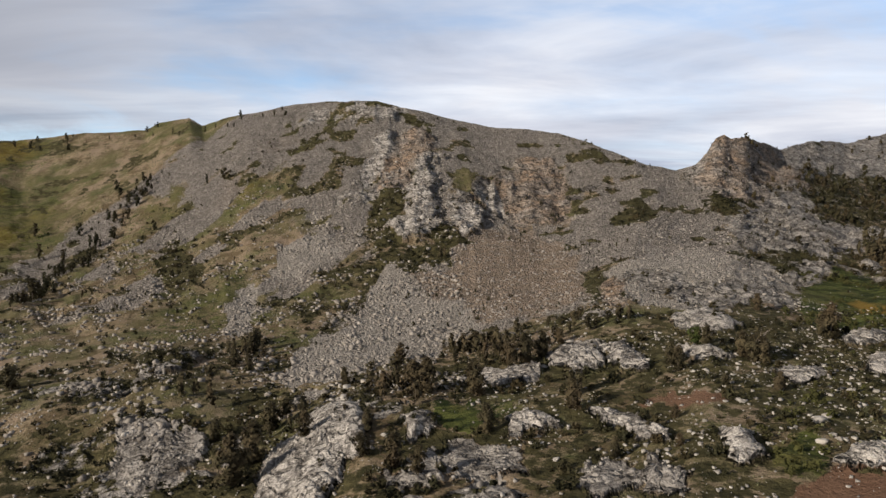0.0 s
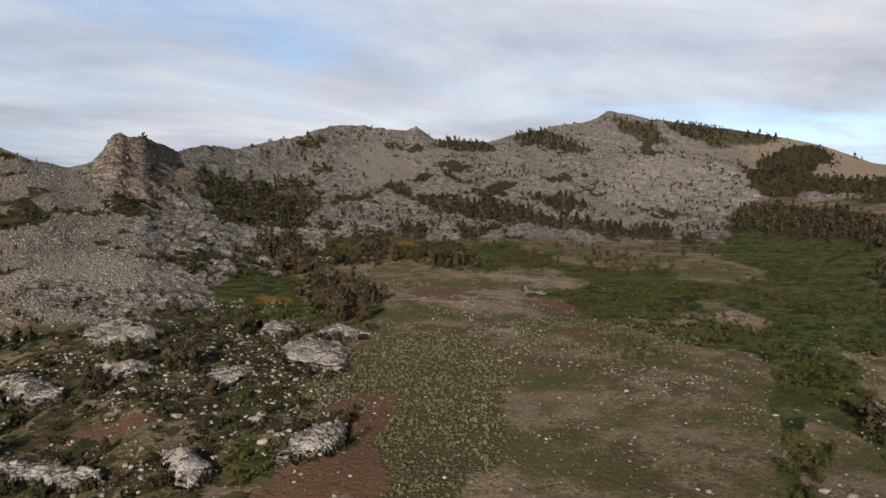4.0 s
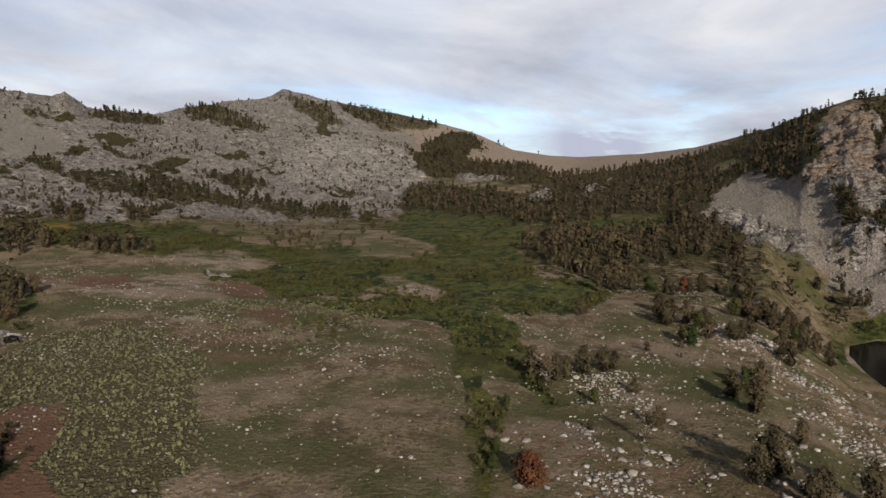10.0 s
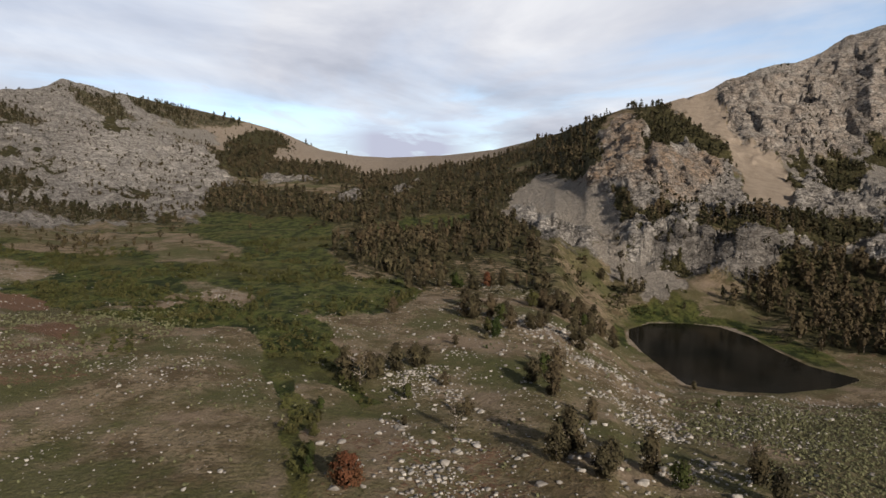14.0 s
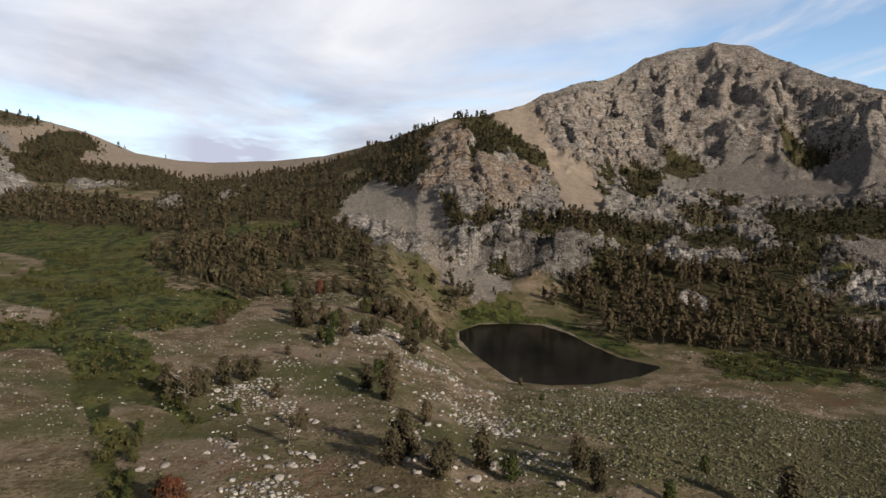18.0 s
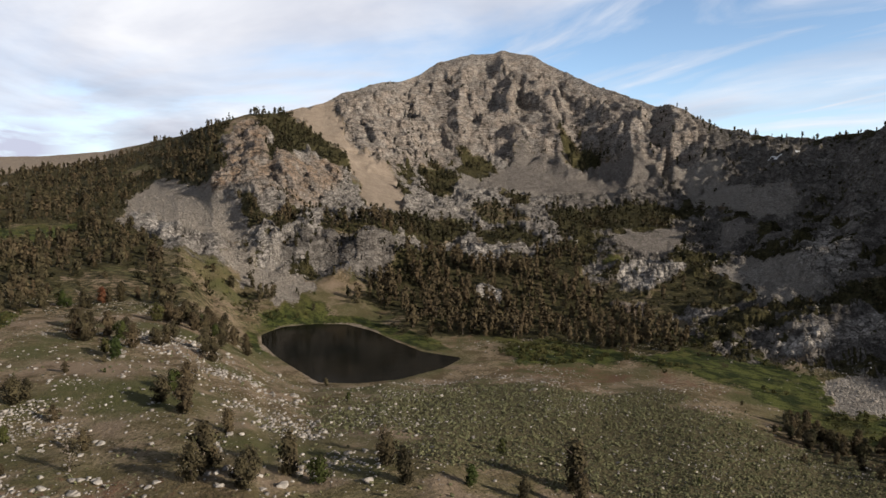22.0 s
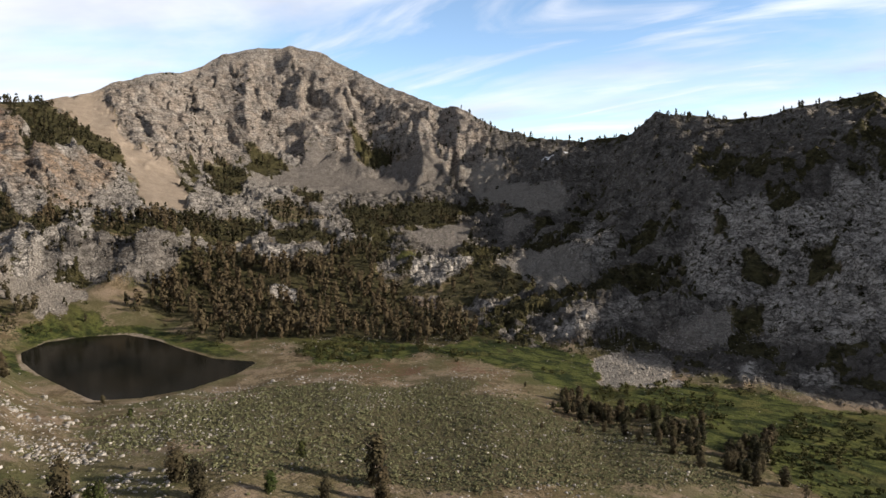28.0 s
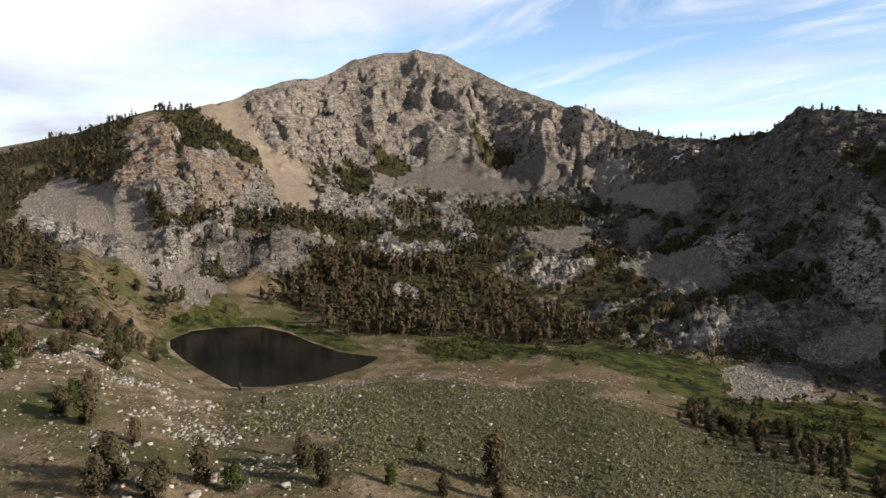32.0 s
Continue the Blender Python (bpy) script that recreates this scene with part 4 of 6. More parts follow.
def relief(x, y, layers=None):
    """Height of the ground at places of the plan."""
    az, r = polar(x, y)
    rc = crest_at(az)
    s = r / np.maximum(rc, 1)
    k = np.clip(np.searchsorted(HEADINGS, az, side="right") - 1, 0, len(HEADINGS) - 2)
    w = np.clip((az - HEADINGS[k]) / (HEADINGS[k + 1] - HEADINGS[k]), 0, 1)
    w = w * w * (3 - 2 * w) * 0.5 + w * 0.5
    q = np.interp(np.clip(s, 0, 1), S_GRID, np.arange(len(S_GRID)))
    j = np.minimum(q.astype(int), len(S_GRID) - 2)
    f = q - j
    lo = TABLE[k, j] * (1 - f) + TABLE[k, j + 1] * f
    hi = TABLE[k + 1, j] * (1 - f) + TABLE[k + 1, j + 1] * f
    z = lo * (1 - w) + hi * w
    top = TABLE[k, -1] * (1 - w) + TABLE[k + 1, -1] * w
    seen = band(az, -36, 178, 4)
    want = 40 + rc * np.tan(np.radians(np.interp(az, SKY[:, 0], SKY[:, 1])))
    rise = smooth(0.80, 1.0, s)
    z = z + seen * (want - top) * rise
    behind = np.maximum(r - rc, 0)
    z = z - 150 * (1 - np.exp(-behind * 0.55 / 150)) - 0.02 * behind
    rock, scree, wet = (layers if layers is not None else cover(x, y))[:3]
    damp = 1 - 0.75 * smooth(0.93, 1.0, s)
    far = np.clip(r / 300, 0.15, 2.0)
    rough = np.clip(rock + 0.1 * scree, 0, 1)
    z = z + 1.1 * fbm(x, y, 45, 3, 1) * smooth(30, 80, r) * damp * (1 - 0.6 * np.clip(wet, 0, 1)) + 0.25 * fbm(x, y, 9, 3, 4)
    # buttresses and gullies that run down the faces
    face = smooth(108, 117, az) * (1 - smooth(136, 142, az)) * smooth(0.72, 0.84, s)
    warp = 2.2 * fbm(x, y, 110, 3, 11)
    z = z + face * damp * np.sqrt(damp) * (6.0 * ridged(az + 1.5 * warp + 5 * s, s * 5.0, 3.6, 2, 12, 0.45) + 2.6 * ridged(az + 1.2 * warp + 9 * s, s * 9, 1.9, 2, 19, 0.5) + 3.2 * blocks(x + 0.4 * y, y, 44, 14, 1.7) + 2.2 * blocks(x, y, 18, 17, 1.7) + 0.3 * blocks(x, y, 7, 18, 1.5) - 1)
    # ledges: steep risers and flatter treads along tilted beds
    beds = z / 13 + 0.9 * fbm(x, y, 70, 4, 120) + 0.010 * (x - y) * 0.3
    tread = beds - np.floor(beds)
    z = z + face * damp * 3.0 * (smooth(0.0, 0.30, tread) - tread)
    step = smooth(137, 146, az) * (1 - smooth(172, 180, az)) * smooth(165, 200, r) * damp
    z = z + step * (5.5 * ridged(x * 0.8 + y * 0.6 + 14 * fbm(x, y, 60, 3, 21), (y - x) * 0.33, 34, 4, 22) + 2.0 * ridged(x + 0.4 * y, y * 0.5, 9, 3, 27))
    z = z + rough * damp * far * (1 - np.maximum(0.9 * face, 0.65 * band(az, 24, 74, 3) * smooth(230, 300, r))) * (2.3 * ridged(x, y, 26, 5, 31) + 0.8 * ridged(x + y, y - x, 7, 3, 36) * np.minimum(1, 200 / np.maximum(r, 1)))
    knob = smooth(0.0, 0.5, patch(az, r, 104.2, 350, 4.8, 0.20))
    z = z + knob * (5 + 3.0 * ridged(az * 1.5 + 6 * s, s * 9, 2.6, 4, 38)) * damp
    # west hill: ribs and gullies
    hill = smooth(150, 200, r) * (1 - smooth(18, 24, az)) * smooth(-40, -34, az)
    z = z + hill * damp * (3.6 * ridged(az * 1.0 + 2.0 * fbm(x, y, 60, 2, 44), s * 5, 5.0, 4, 45) * (0.35 + 0.65 * rock) + 1.2 * fbm(x, y, 14, 3, 48) + 0.5 * fbm(x, y, 4, 2, 49))
    # humps of the outcrops
    z = z + hump_rise(az, r) + band(az, -40, 41, 4) * (1 - smooth(105, 150, r)) * rock * 0.45 * ridged(x, y * 1.3, 8, 3, 52)
    slab = band(az, 24, 74, 3) * smooth(230, 300, r) * damp
    z = z + slab * rock * (3.2 * ridged(x * 0.25 + y * 0.12, y * 2.4 - x + 16 * fbm(x, y, 50, 3, 101), 40, 4, 102) + 1.2 * ridged(x * 0.3, y * 2.2 - x, 13, 3, 105))
    z = z + 5.5 * band(az, 102.5, 117, 1.5) * smooth(-2, 2, r - 268 - 5 * fbm(x, y, 25, 3, 108)) * (1 - smooth(290, 345, r))
    hump = smooth(0.0, 0.5, hump_rise(az, r))
    blocky = rough * damp * smooth(40, 60, r) * (1 - 0.8 * slab) * (1 - 0.8 * face) * (1 - 0.85 * hump) * (1 - 0.55 * hill)
    z = z + blocky * (1.5 * far * blocks(x, y, 9, 61) + (0.22 + 0.35 * smooth(100, 200, r)) * blocks(x, y, 3.2, 71) + 0.9 * far * far * blocks(x + y, y - x, 24, 81))
    shore = lake_distance(x, y)
    z = np.where(shore < 14, z * smooth(-1, 14, shore) + 0.06 * np.maximum(shore, 0) * (1 - smooth(-1, 14, shore)), z)
    z = np.where(shore < 0, np.maximum(0.25 * shore, -2.5), z)
    return z


def height(x, y):
    return float(relief(np.array([float(x)]), np.array([float(y)]))[0])


# ---- materials ----
class Shade:
    """A node material with short calls."""

    def __init__(self, name, rough=0.9, spec=0.2):
        self.m = bpy.data.materials.new(name)
        self.m.use_nodes = True
        self.nt = self.m.node_tree
        self.bsdf = self.nt.nodes["Principled BSDF"]
        self.bsdf.inputs["Roughness"].default_value = rough
        self.bsdf.inputs["Specular IOR Level"].default_value = spec
        self.geo = self.nt.nodes.new("ShaderNodeNewGeometry").outputs["Position"]

    def node(self, kind, **inputs):
        n = self.nt.nodes.new(kind)
        for key, v in inputs.items():
            self.put(n.inputs[key.replace("_", " ")], v)
        return n

    def put(self, sock, v):
        if isinstance(v, (int, float)):
            sock.default_value = v
        elif isinstance(v, tuple):
            sock.default_value = v if len(v) == len(sock.default_value) else (*v, 1)
        else:
            self.nt.links.new(v, sock)

    def noise(self, scale, detail=4, rough=0.55, vec=None, distort=0.0):
        n = self.node("ShaderNodeTexNoise", Scale=scale, Detail=detail, Roughness=rough, Distortion=distort, Vector=vec or self.geo)
        return n.outputs["Fac"]

    def cells(self, scale, vec=None, feature="F1", out="Distance"):
        n = self.nt.nodes.new("ShaderNodeTexVoronoi")
        n.feature = feature
        self.put(n.inputs["Scale"], scale)
        self.put(n.inputs["Vector"], vec or self.geo)
        return n.outputs[out]

    def stretch(self, sx, sy, sz, rot=(0.0, 0.0, 0.0)):
        n = self.node("ShaderNodeMapping", Vector=self.geo, Scale=(sx, sy, sz), Rotation=rot)
        return n.outputs[0]

    def ramp(self, fac, *stops):
        n = self.nt.nodes.new("ShaderNodeValToRGB")
        el = n.color_ramp.elements
        while len(el) < len(stops):
            el.new(0.5)
        for e, (p, c) in zip(el, stops):
            e.position, e.color = p, (*c, 1) if isinstance(c, tuple) else (c, c, c, 1)
        self.put(n.inputs[0], fac)
        return n.outputs[0]

    def mix(self, fac, a, b, kind="MIX"):
        n = self.nt.nodes.new("ShaderNodeMix")
        n.data_type, n.blend_type = "RGBA", kind
        self.put(n.inputs["Factor"], fac), self.put(n.inputs["A"], a), self.put(n.inputs["B"], b)
        return n.outputs["Result"]

    def calc(self, op, a, b=0.0, clamp=False):
        n = self.nt.nodes.new("ShaderNodeMath")
        n.operation, n.use_clamp = op, clamp
        self.put(n.inputs[0], a), self.put(n.inputs[1], b)
        return n.outputs[0]

    def attr(self, name):
        n = self.nt.nodes.new("ShaderNodeAttribute")
        n.attribute_name = name
        s = self.nt.nodes.new("ShaderNodeSeparateColor")
        self.nt.links.new(n.outputs["Color"], s.inputs[0])
        return s.outputs[0], s.outputs[1], s.outputs[2]

    def finish(self, colour, bump=None, strength=0.5, distance=0.3):
        self.put(self.bsdf.inputs["Base Color"], colour)
        if bump is not None:
            b = self.node("ShaderNodeBump", Strength=strength, Distance=distance, Height=bump)
            self.nt.links.new(b.outputs[0], self.bsdf.inputs["Normal"])
        return self.m


def ground_material():
    g = Shade("ground_cover", 0.95, 0.1)
    rock, scree, wet = g.attr("cover_a")
    tan, soil, sage = g.attr("cover_b")
    pale, scrub, rust = g.attr("cover_c")
    big, mid, fine = g.noise(0.035, 5), g.noise(0.22, 5, 0.6), g.noise(1.6, 4, 0.65)
    speck = g.cells(0.9)
    # dry turf
    turf = g.mix(g.ramp(mid, (0.43, 0), (0.56, 1)), (0.110, 0.082, 0.050), (0.23, 0.182, 0.124))
    turf = g.mix(g.ramp(fine, (0.49, 0), (0.60, 0.9)), turf, (0.078, 0.065, 0.035))
    turf = g.mix(g.ramp(big, (0.46, 0), (0.60, 0.7)), turf, (0.092, 0.087, 0.040))
    turf = g.mix(g.ramp(g.noise(0.075, 5, 0.65), (0.50, 0), (0.60, 0.8)), turf, (0.23, 0.178, 0.132))
    turf = g.mix(g.ramp(g.noise(0.052, 5, 0.65, g.stretch(1, 1, 0.2)), (0.40, 0.8), (0.50, 0)), turf, (0.072, 0.078, 0.031))
    chips = g.ramp(g.cells(1.15), (0.10, 1), (0.16, 0))
    turf = g.mix(g.calc("MULTIPLY", chips, g.ramp(g.noise(0.16, 3), (0.48, 0), (0.64, 0.9))), turf, (0.36, 0.33, 0.29))
    bushes = g.ramp(g.cells(1.9), (0.22, 1), (0.46, 0))
    sage_c = g.mix(bushes, (0.085, 0.074, 0.042), g.mix(g.ramp(fine, (0.4, 0), (0.6, 1)), (0.09, 0.10, 0.052), (0.165, 0.172, 0.095)))
    soil_c = g.mix(mid, (0.105, 0.056, 0.036), (0.17, 0.108, 0.072))
    grass_c = g.mix(g.ramp(g.noise(0.35, 5, 0.6, g.stretch(0.5, 1, 1)), (0.42, 0), (0.58, 1)), (0.020, 0.029, 0.009), (0.086, 0.098, 0.028))
    grass_c = g.mix(g.ramp(g.noise(0.14, 5, 0.65), (0.54, 0), (0.62, 0.6)), grass_c, (0.125, 0.118, 0.040))
    grass_c = g.mix(g.ramp(g.noise(0.9, 5, 0.7, g.stretch(0.6, 1, 1)), (0.52, 0), (0.60, 0.85)), grass_c, (0.014, 0.022, 0.007))
    grass_c = g.mix(g.ramp(big, (0.5, 0), (0.66, 0.55)), grass_c, (0.10, 0.088, 0.034))
    grass_c = g.mix(g.calc("MULTIPLY", rust, 0.8), grass_c, (0.21, 0.135, 0.03))
    tan_c = g.mix(g.ramp(mid, (0.35, 0), (0.7, 1)), (0.22, 0.18, 0.142), (0.30, 0.253, 0.207))
    # scree: broken blocks
    blocks = g.cells(1.25, out="Color")
    grey = g.nt.nodes.new("ShaderNodeSeparateColor")
    g.put(grey.inputs[0], blocks)
    edge = g.cells(1.25, feature="DISTANCE_TO_EDGE")
    scree_c = g.mix(grey.outputs[0], (0.185, 0.169, 0.155), (0.40, 0.37, 0.34))
    scree_c = g.mix(g.ramp(g.noise(2.6, 4, 0.75), (0.42, 0), (0.62, 0.75)), scree_c, (0.10, 0.088, 0.078))
    scree_c = g.mix(g.ramp(g.cells(0.5), (0.12, 0.9), (0.2, 0)), scree_c, (0.44, 0.415, 0.385))
    scree_c = g.mix(g.calc("MULTIPLY", rust, 0.7), scree_c, g.mix(grey.outputs[1], (0.20, 0.145, 0.10), (0.34, 0.26, 0.19)))
    scree_c = g.mix(g.ramp(edge, (0.0, 0.8), (0.09, 0)), scree_c, (0.09, 0.08, 0.07))
    heap = g.nt.nodes.new("ShaderNodeSeparateColor")
    g.put(heap.inputs[0], g.cells(0.42, out="Color"))
    scree_c = g.mix(g.ramp(heap.outputs[1], (0.55, 0), (0.9, 0.4)), scree_c, (0.10, 0.09, 0.08))
    scree_c = g.mix(g.calc("MULTIPLY", pale, 0.5), scree_c, g.mix(grey.outputs[2], (0.25, 0.232, 0.206), (0.47, 0.442, 0.402)))
    # rock: granite with cracks, lichen and rust
    shift = g.nt.nodes.new("ShaderNodeTexNoise")
    g.put(shift.inputs["Vector"], g.geo), g.put(shift.inputs["Scale"], 0.35), g.put(shift.inputs["Detail"], 5)
    bent = g.nt.nodes.new("ShaderNodeVectorMath")
    bent.operation = "MULTIPLY_ADD"
    g.put(bent.inputs[0], shift.outputs["Color"]), g.put(bent.inputs[1], (6.0, 6.0, 6.0)), g.put(bent.inputs[2], g.stretch(0.55, 0.42, 1.9, (0.35, 0.28, 0.6)))
    crack = g.cells(0.30, bent.outputs[0], "DISTANCE_TO_EDGE")
    joint = g.cells(0.075, bent.outputs[0], "DISTANCE_TO_EDGE")
    # dark base for low pale, also carries the shade painted on the south ridge
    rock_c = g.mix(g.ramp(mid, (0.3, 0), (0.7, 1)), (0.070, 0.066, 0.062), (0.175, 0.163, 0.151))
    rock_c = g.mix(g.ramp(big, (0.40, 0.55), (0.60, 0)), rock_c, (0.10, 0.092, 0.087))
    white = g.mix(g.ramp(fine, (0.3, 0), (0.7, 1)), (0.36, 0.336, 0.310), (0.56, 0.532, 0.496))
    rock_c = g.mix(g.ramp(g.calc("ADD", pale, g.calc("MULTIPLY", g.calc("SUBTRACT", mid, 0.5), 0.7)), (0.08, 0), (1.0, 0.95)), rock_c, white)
    rock_c = g.mix(g.calc("MULTIPLY", rust, g.ramp(g.noise(0.12, 5, 0.6), (0.36, 0.15), (0.6, 1))), rock_c, (0.30, 0.215, 0.15))
    steep = g.nt.nodes.new("ShaderNodeVectorMath")
    steep.operation = "MULTIPLY_ADD"
    g.put(steep.inputs[0], shift.outputs["Color"]), g.put(steep.inputs[1], (7.0, 7.0, 7.0)), g.put(steep.inputs[2], g.stretch(1.0, 0.9, 0.42, (0.3, -0.35, 0.2)))
    split = g.cells(0.22, steep.outputs[0], "DISTANCE_TO_EDGE")
    rock_c = g.mix(g.ramp(crack, (0.0, 0.6), (0.06, 0)), rock_c, (0.055, 0.050, 0.045))
    rock_c = g.mix(g.ramp(split, (0.0, 0.85), (0.06, 0)), rock_c, (0.050, 0.045, 0.040))
    rock_c = g.mix(g.ramp(joint, (0.0, 0.7), (0.035, 0)), rock_c, (0.045, 0.040, 0.036))
    rock_c = g.mix(g.ramp(g.noise(0.5, 6, 0.72, g.stretch(0.5, 0.35, 1.9, (0.4, 0.3, 0.5))), (0.50, 0), (0.60, 0.58)), rock_c, (0.09, 0.081, 0.073))
    rock_c = g.mix(g.ramp(g.noise(0.8, 5, 0.7), (0.54, 0), (0.64, 0.7)), rock_c, (0.065, 0.058, 0.052))
    scrub_c = g.mix(g.ramp(g.noise(0.6, 4, 0.6), (0.36, 0), (0.66, 1)), (0.022, 0.022, 0.010), (0.072, 0.064, 0.030))
    # lay one over the other, with frayed rims
    fray = g.calc("ADD", g.calc("MULTIPLY", g.calc("SUBTRACT", fine, 0.5), 1.3), g.calc("MULTIPLY", g.calc("SUBTRACT", mid, 0.5), 0.9))

    def over(share, below, above):
        return g.mix(g.ramp(g.calc("ADD", share, fray), (0.36, 0), (0.58, 1)), below, above)

    c = over(sage, turf, sage_c)
    c = over(soil, c, soil_c)
    c = over(wet, c, grass_c)
    c = over(tan, c, tan_c)
    c = over(scree, c, scree_c)
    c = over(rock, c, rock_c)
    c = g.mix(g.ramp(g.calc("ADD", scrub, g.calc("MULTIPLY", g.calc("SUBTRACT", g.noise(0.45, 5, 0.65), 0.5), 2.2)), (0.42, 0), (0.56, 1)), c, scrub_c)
    tone = g.ramp(g.noise(4.2, 5, 0.75), (0.34, 0.68), (0.66, 1.3))
    c = g.mix(1.0, c, tone, "MULTIPLY")
    bump = g.calc("ADD", g.calc("MULTIPLY", g.ramp(edge, (0.0, 0), (0.22, 1)), scree), g.calc("MULTIPLY", g.ramp(crack, (0.0, 0), (0.18, 1)), rock))
    bump = g.calc("ADD", bump, g.calc("MULTIPLY", fine, 0.8))
    bump = g.calc("ADD", bump, g.calc("MULTIPLY", g.calc("MULTIPLY", bushes, sage), 1.0))
    # coarse fractures of the bare rock under the fine grain
    facets = g.nt.nodes.new("ShaderNodeSeparateColor")
    g.put(facets.inputs[0], g.cells(0.16, bent.outputs[0], out="Color"))
    rough = g.calc("ADD", g.calc("MULTIPLY", facets.outputs[0], 0.6), g.calc("ADD", g.ramp(joint, (0.0, 0), (0.10, 0.5)), g.noise(0.28, 6, 0.72)))
    coarse = g.node("ShaderNodeBump", Strength=0.75, Distance=1.1, Height=g.calc("MULTIPLY", rough, rock))
    g.put(g.bsdf.inputs["Base Color"], c)
    grain = g.node("ShaderNodeBump", Strength=0.9, Distance=0.55, Height=bump, Normal=coarse.outputs[0])
    g.nt.links.new(grain.outputs[0], g.bsdf.inputs["Normal"])
    return g.m


def stone_material(name, dark, pale):
    g = Shade(name, 0.9, 0.2)
    rnd = g.node("ShaderNodeNewGeometry").outputs["Random Per Island"]
    own = g.nt.nodes.new("ShaderNodeObjectInfo").outputs["Random"]
    mix = g.calc("FRACT", g.calc("ADD", rnd, own))
    c = g.mix(mix, dark, pale)
    c = g.mix(g.ramp(g.noise(2.2, 5, 0.65), (0.42, 0), (0.66, 0.7)), c, tuple(v * 0.45 for v in dark))
    return g.finish(c, g.noise(3.5, 5, 0.6), 0.6, 0.12)


def leaf_material(name, dark, pale, rust):
    g = Shade(name, 0.85, 0.15)
    rnd = g.node("ShaderNodeNewGeometry").outputs["Random Per Island"]
    own = g.nt.nodes.new("ShaderNodeObjectInfo").outputs["Random"]
    c = g.mix(g.ramp(g.noise(0.55, 3), (0.35, 0), (0.68, 1)), dark, pale)
    c = g.mix(g.ramp(g.noise(0.10, 3), (0.47, 0), (0.66, 0.9)), c, rust)
    c = g.mix(g.calc("MULTIPLY", rnd, 0.3), c, tuple(v * 0.6 for v in dark))
    c = g.mix(g.ramp(own, (0.78, 0), (0.95, 0.55)), c, rust)
    g.bsdf.inputs["Transmission Weight"].default_value = 0.0
    return g.finish(c)


def plain_material(name, dark, pale, scale=3.0, rough=0.85):
    g = Shade(name, rough, 0.2)
    return g.finish(g.mix(g.ramp(g.noise(scale, 5, 0.6), (0.35, 0), (0.68, 1)), dark, pale), g.noise(scale * 3, 4), 0.4, 0.05)


def water_material():
    g = Shade("dark_water", 0.10, 0.05)
    c = g.mix(g.ramp(g.noise(0.05, 3), (0.4, 0), (0.65, 1)), (0.006, 0.007, 0.006), (0.014, 0.013, 0.010))
    g.bsdf.inputs["IOR"].default_value = 1.18
    ripple = g.noise(2.2, 4, 0.6, g.stretch(1, 0.6, 1))
    return g.finish(c, ripple, 0.12, 0.05)


GROUND = ground_material()
TALUS = stone_material("grey_talus", (0.18, 0.163, 0.146), (0.38, 0.35, 0.315))
STONE = stone_material("granite_boulder", (0.21, 0.195, 0.178), (0.48, 0.455, 0.42))
PINE = leaf_material("pine_foliage", (0.024, 0.021, 0.012), (0.104, 0.089, 0.049), (0.100, 0.074, 0.044))
DARKPINE = leaf_material("dark_pine_foliage", (0.020, 0.021, 0.011), (0.050, 0.047, 0.022), (0.062, 0.047, 0.024))
SHRUB = leaf_material("green_shrub", (0.020, 0.031, 0.009), (0.060, 0.076, 0.020), (0.075, 0.068, 0.026))
SAGE = leaf_material("sage_leaves", (0.115, 0.12, 0.065), (0.215, 0.215, 0.12), (0.14, 0.135, 0.075))
RUST = leaf_material("rust_foliage", (0.085, 0.030, 0.016), (0.16, 0.055, 0.030), (0.11, 0.060, 0.030))
BARK = plain_material("grey_bark", (0.060, 0.048, 0.038), (0.15, 0.125, 0.10))
DEAD = plain_material("bleached_wood", (0.17, 0.145, 0.125), (0.34, 0.30, 0.27))
WATER = water_material()
SNOW = plain_material("old_snow", (0.62, 0.64, 0.67), (0.80, 0.81, 0.83), 1.5)


# ---- building helpers ----
def mesh_of(name, verts, faces, material, smooth_faces=False):
    me = bpy.data.meshes.new(name)
    verts, faces = np.asarray(verts, np.float32), np.asarray(faces, np.int32)
    n = faces.shape[1]
    me.vertices.add(len(verts))
    me.vertices.foreach_set("co", verts.ravel())
    me.loops.add(faces.size)
    me.loops.foreach_set("vertex_index", faces.ravel())
    me.polygons.add(len(faces))
    me.polygons.foreach_set("loop_start", np.arange(0, faces.size, n, dtype=np.int32))
    if smooth_faces:
        me.polygons.foreach_set("use_smooth", np.ones(len(faces), bool))
    me.materials.append(material)
    me.update(calc_edges=True)
    return me


def part(name, data, parent, label=""):
    ob = new(name, data)
    ob.parent = parent
    return tagged(ob, label)


def repeated(base_v, base_f, places):
    """Copies of one small mesh joined into arrays. places: rows of x, y, z, turn, width, tall."""
    p = np.asarray(places, float)
    c, s = np.cos(p[:, 3])[:, None], np.sin(p[:, 3])[:, None]
    bx, by, bz = base_v[:, 0][None], base_v[:, 1][None], base_v[:, 2][None]
    w, h = p[:, 4][:, None], p[:, 5][:, None]
    v = np.stack([p[:, 0][:, None] + w * (c * bx - s * by), p[:, 1][:, None] + w * (s * bx + c * by), p[:, 2][:, None] + h * bz], -1).reshape(-1, 3)
    f = (base_f[None] + (np.arange(len(p)) * len(base_v))[:, None, None]).reshape(-1, base_f.shape[1])
    return v, f


def gather(pieces):
    vs, fs, n = [], [], 0
    for v, f in pieces:
        vs.append(v), fs.append(f + n)
        n += len(v)
    return np.concatenate(vs), np.concatenate(fs)


# ---- the ground: one sheet, finest where the walk looks ----
QUICK = {}


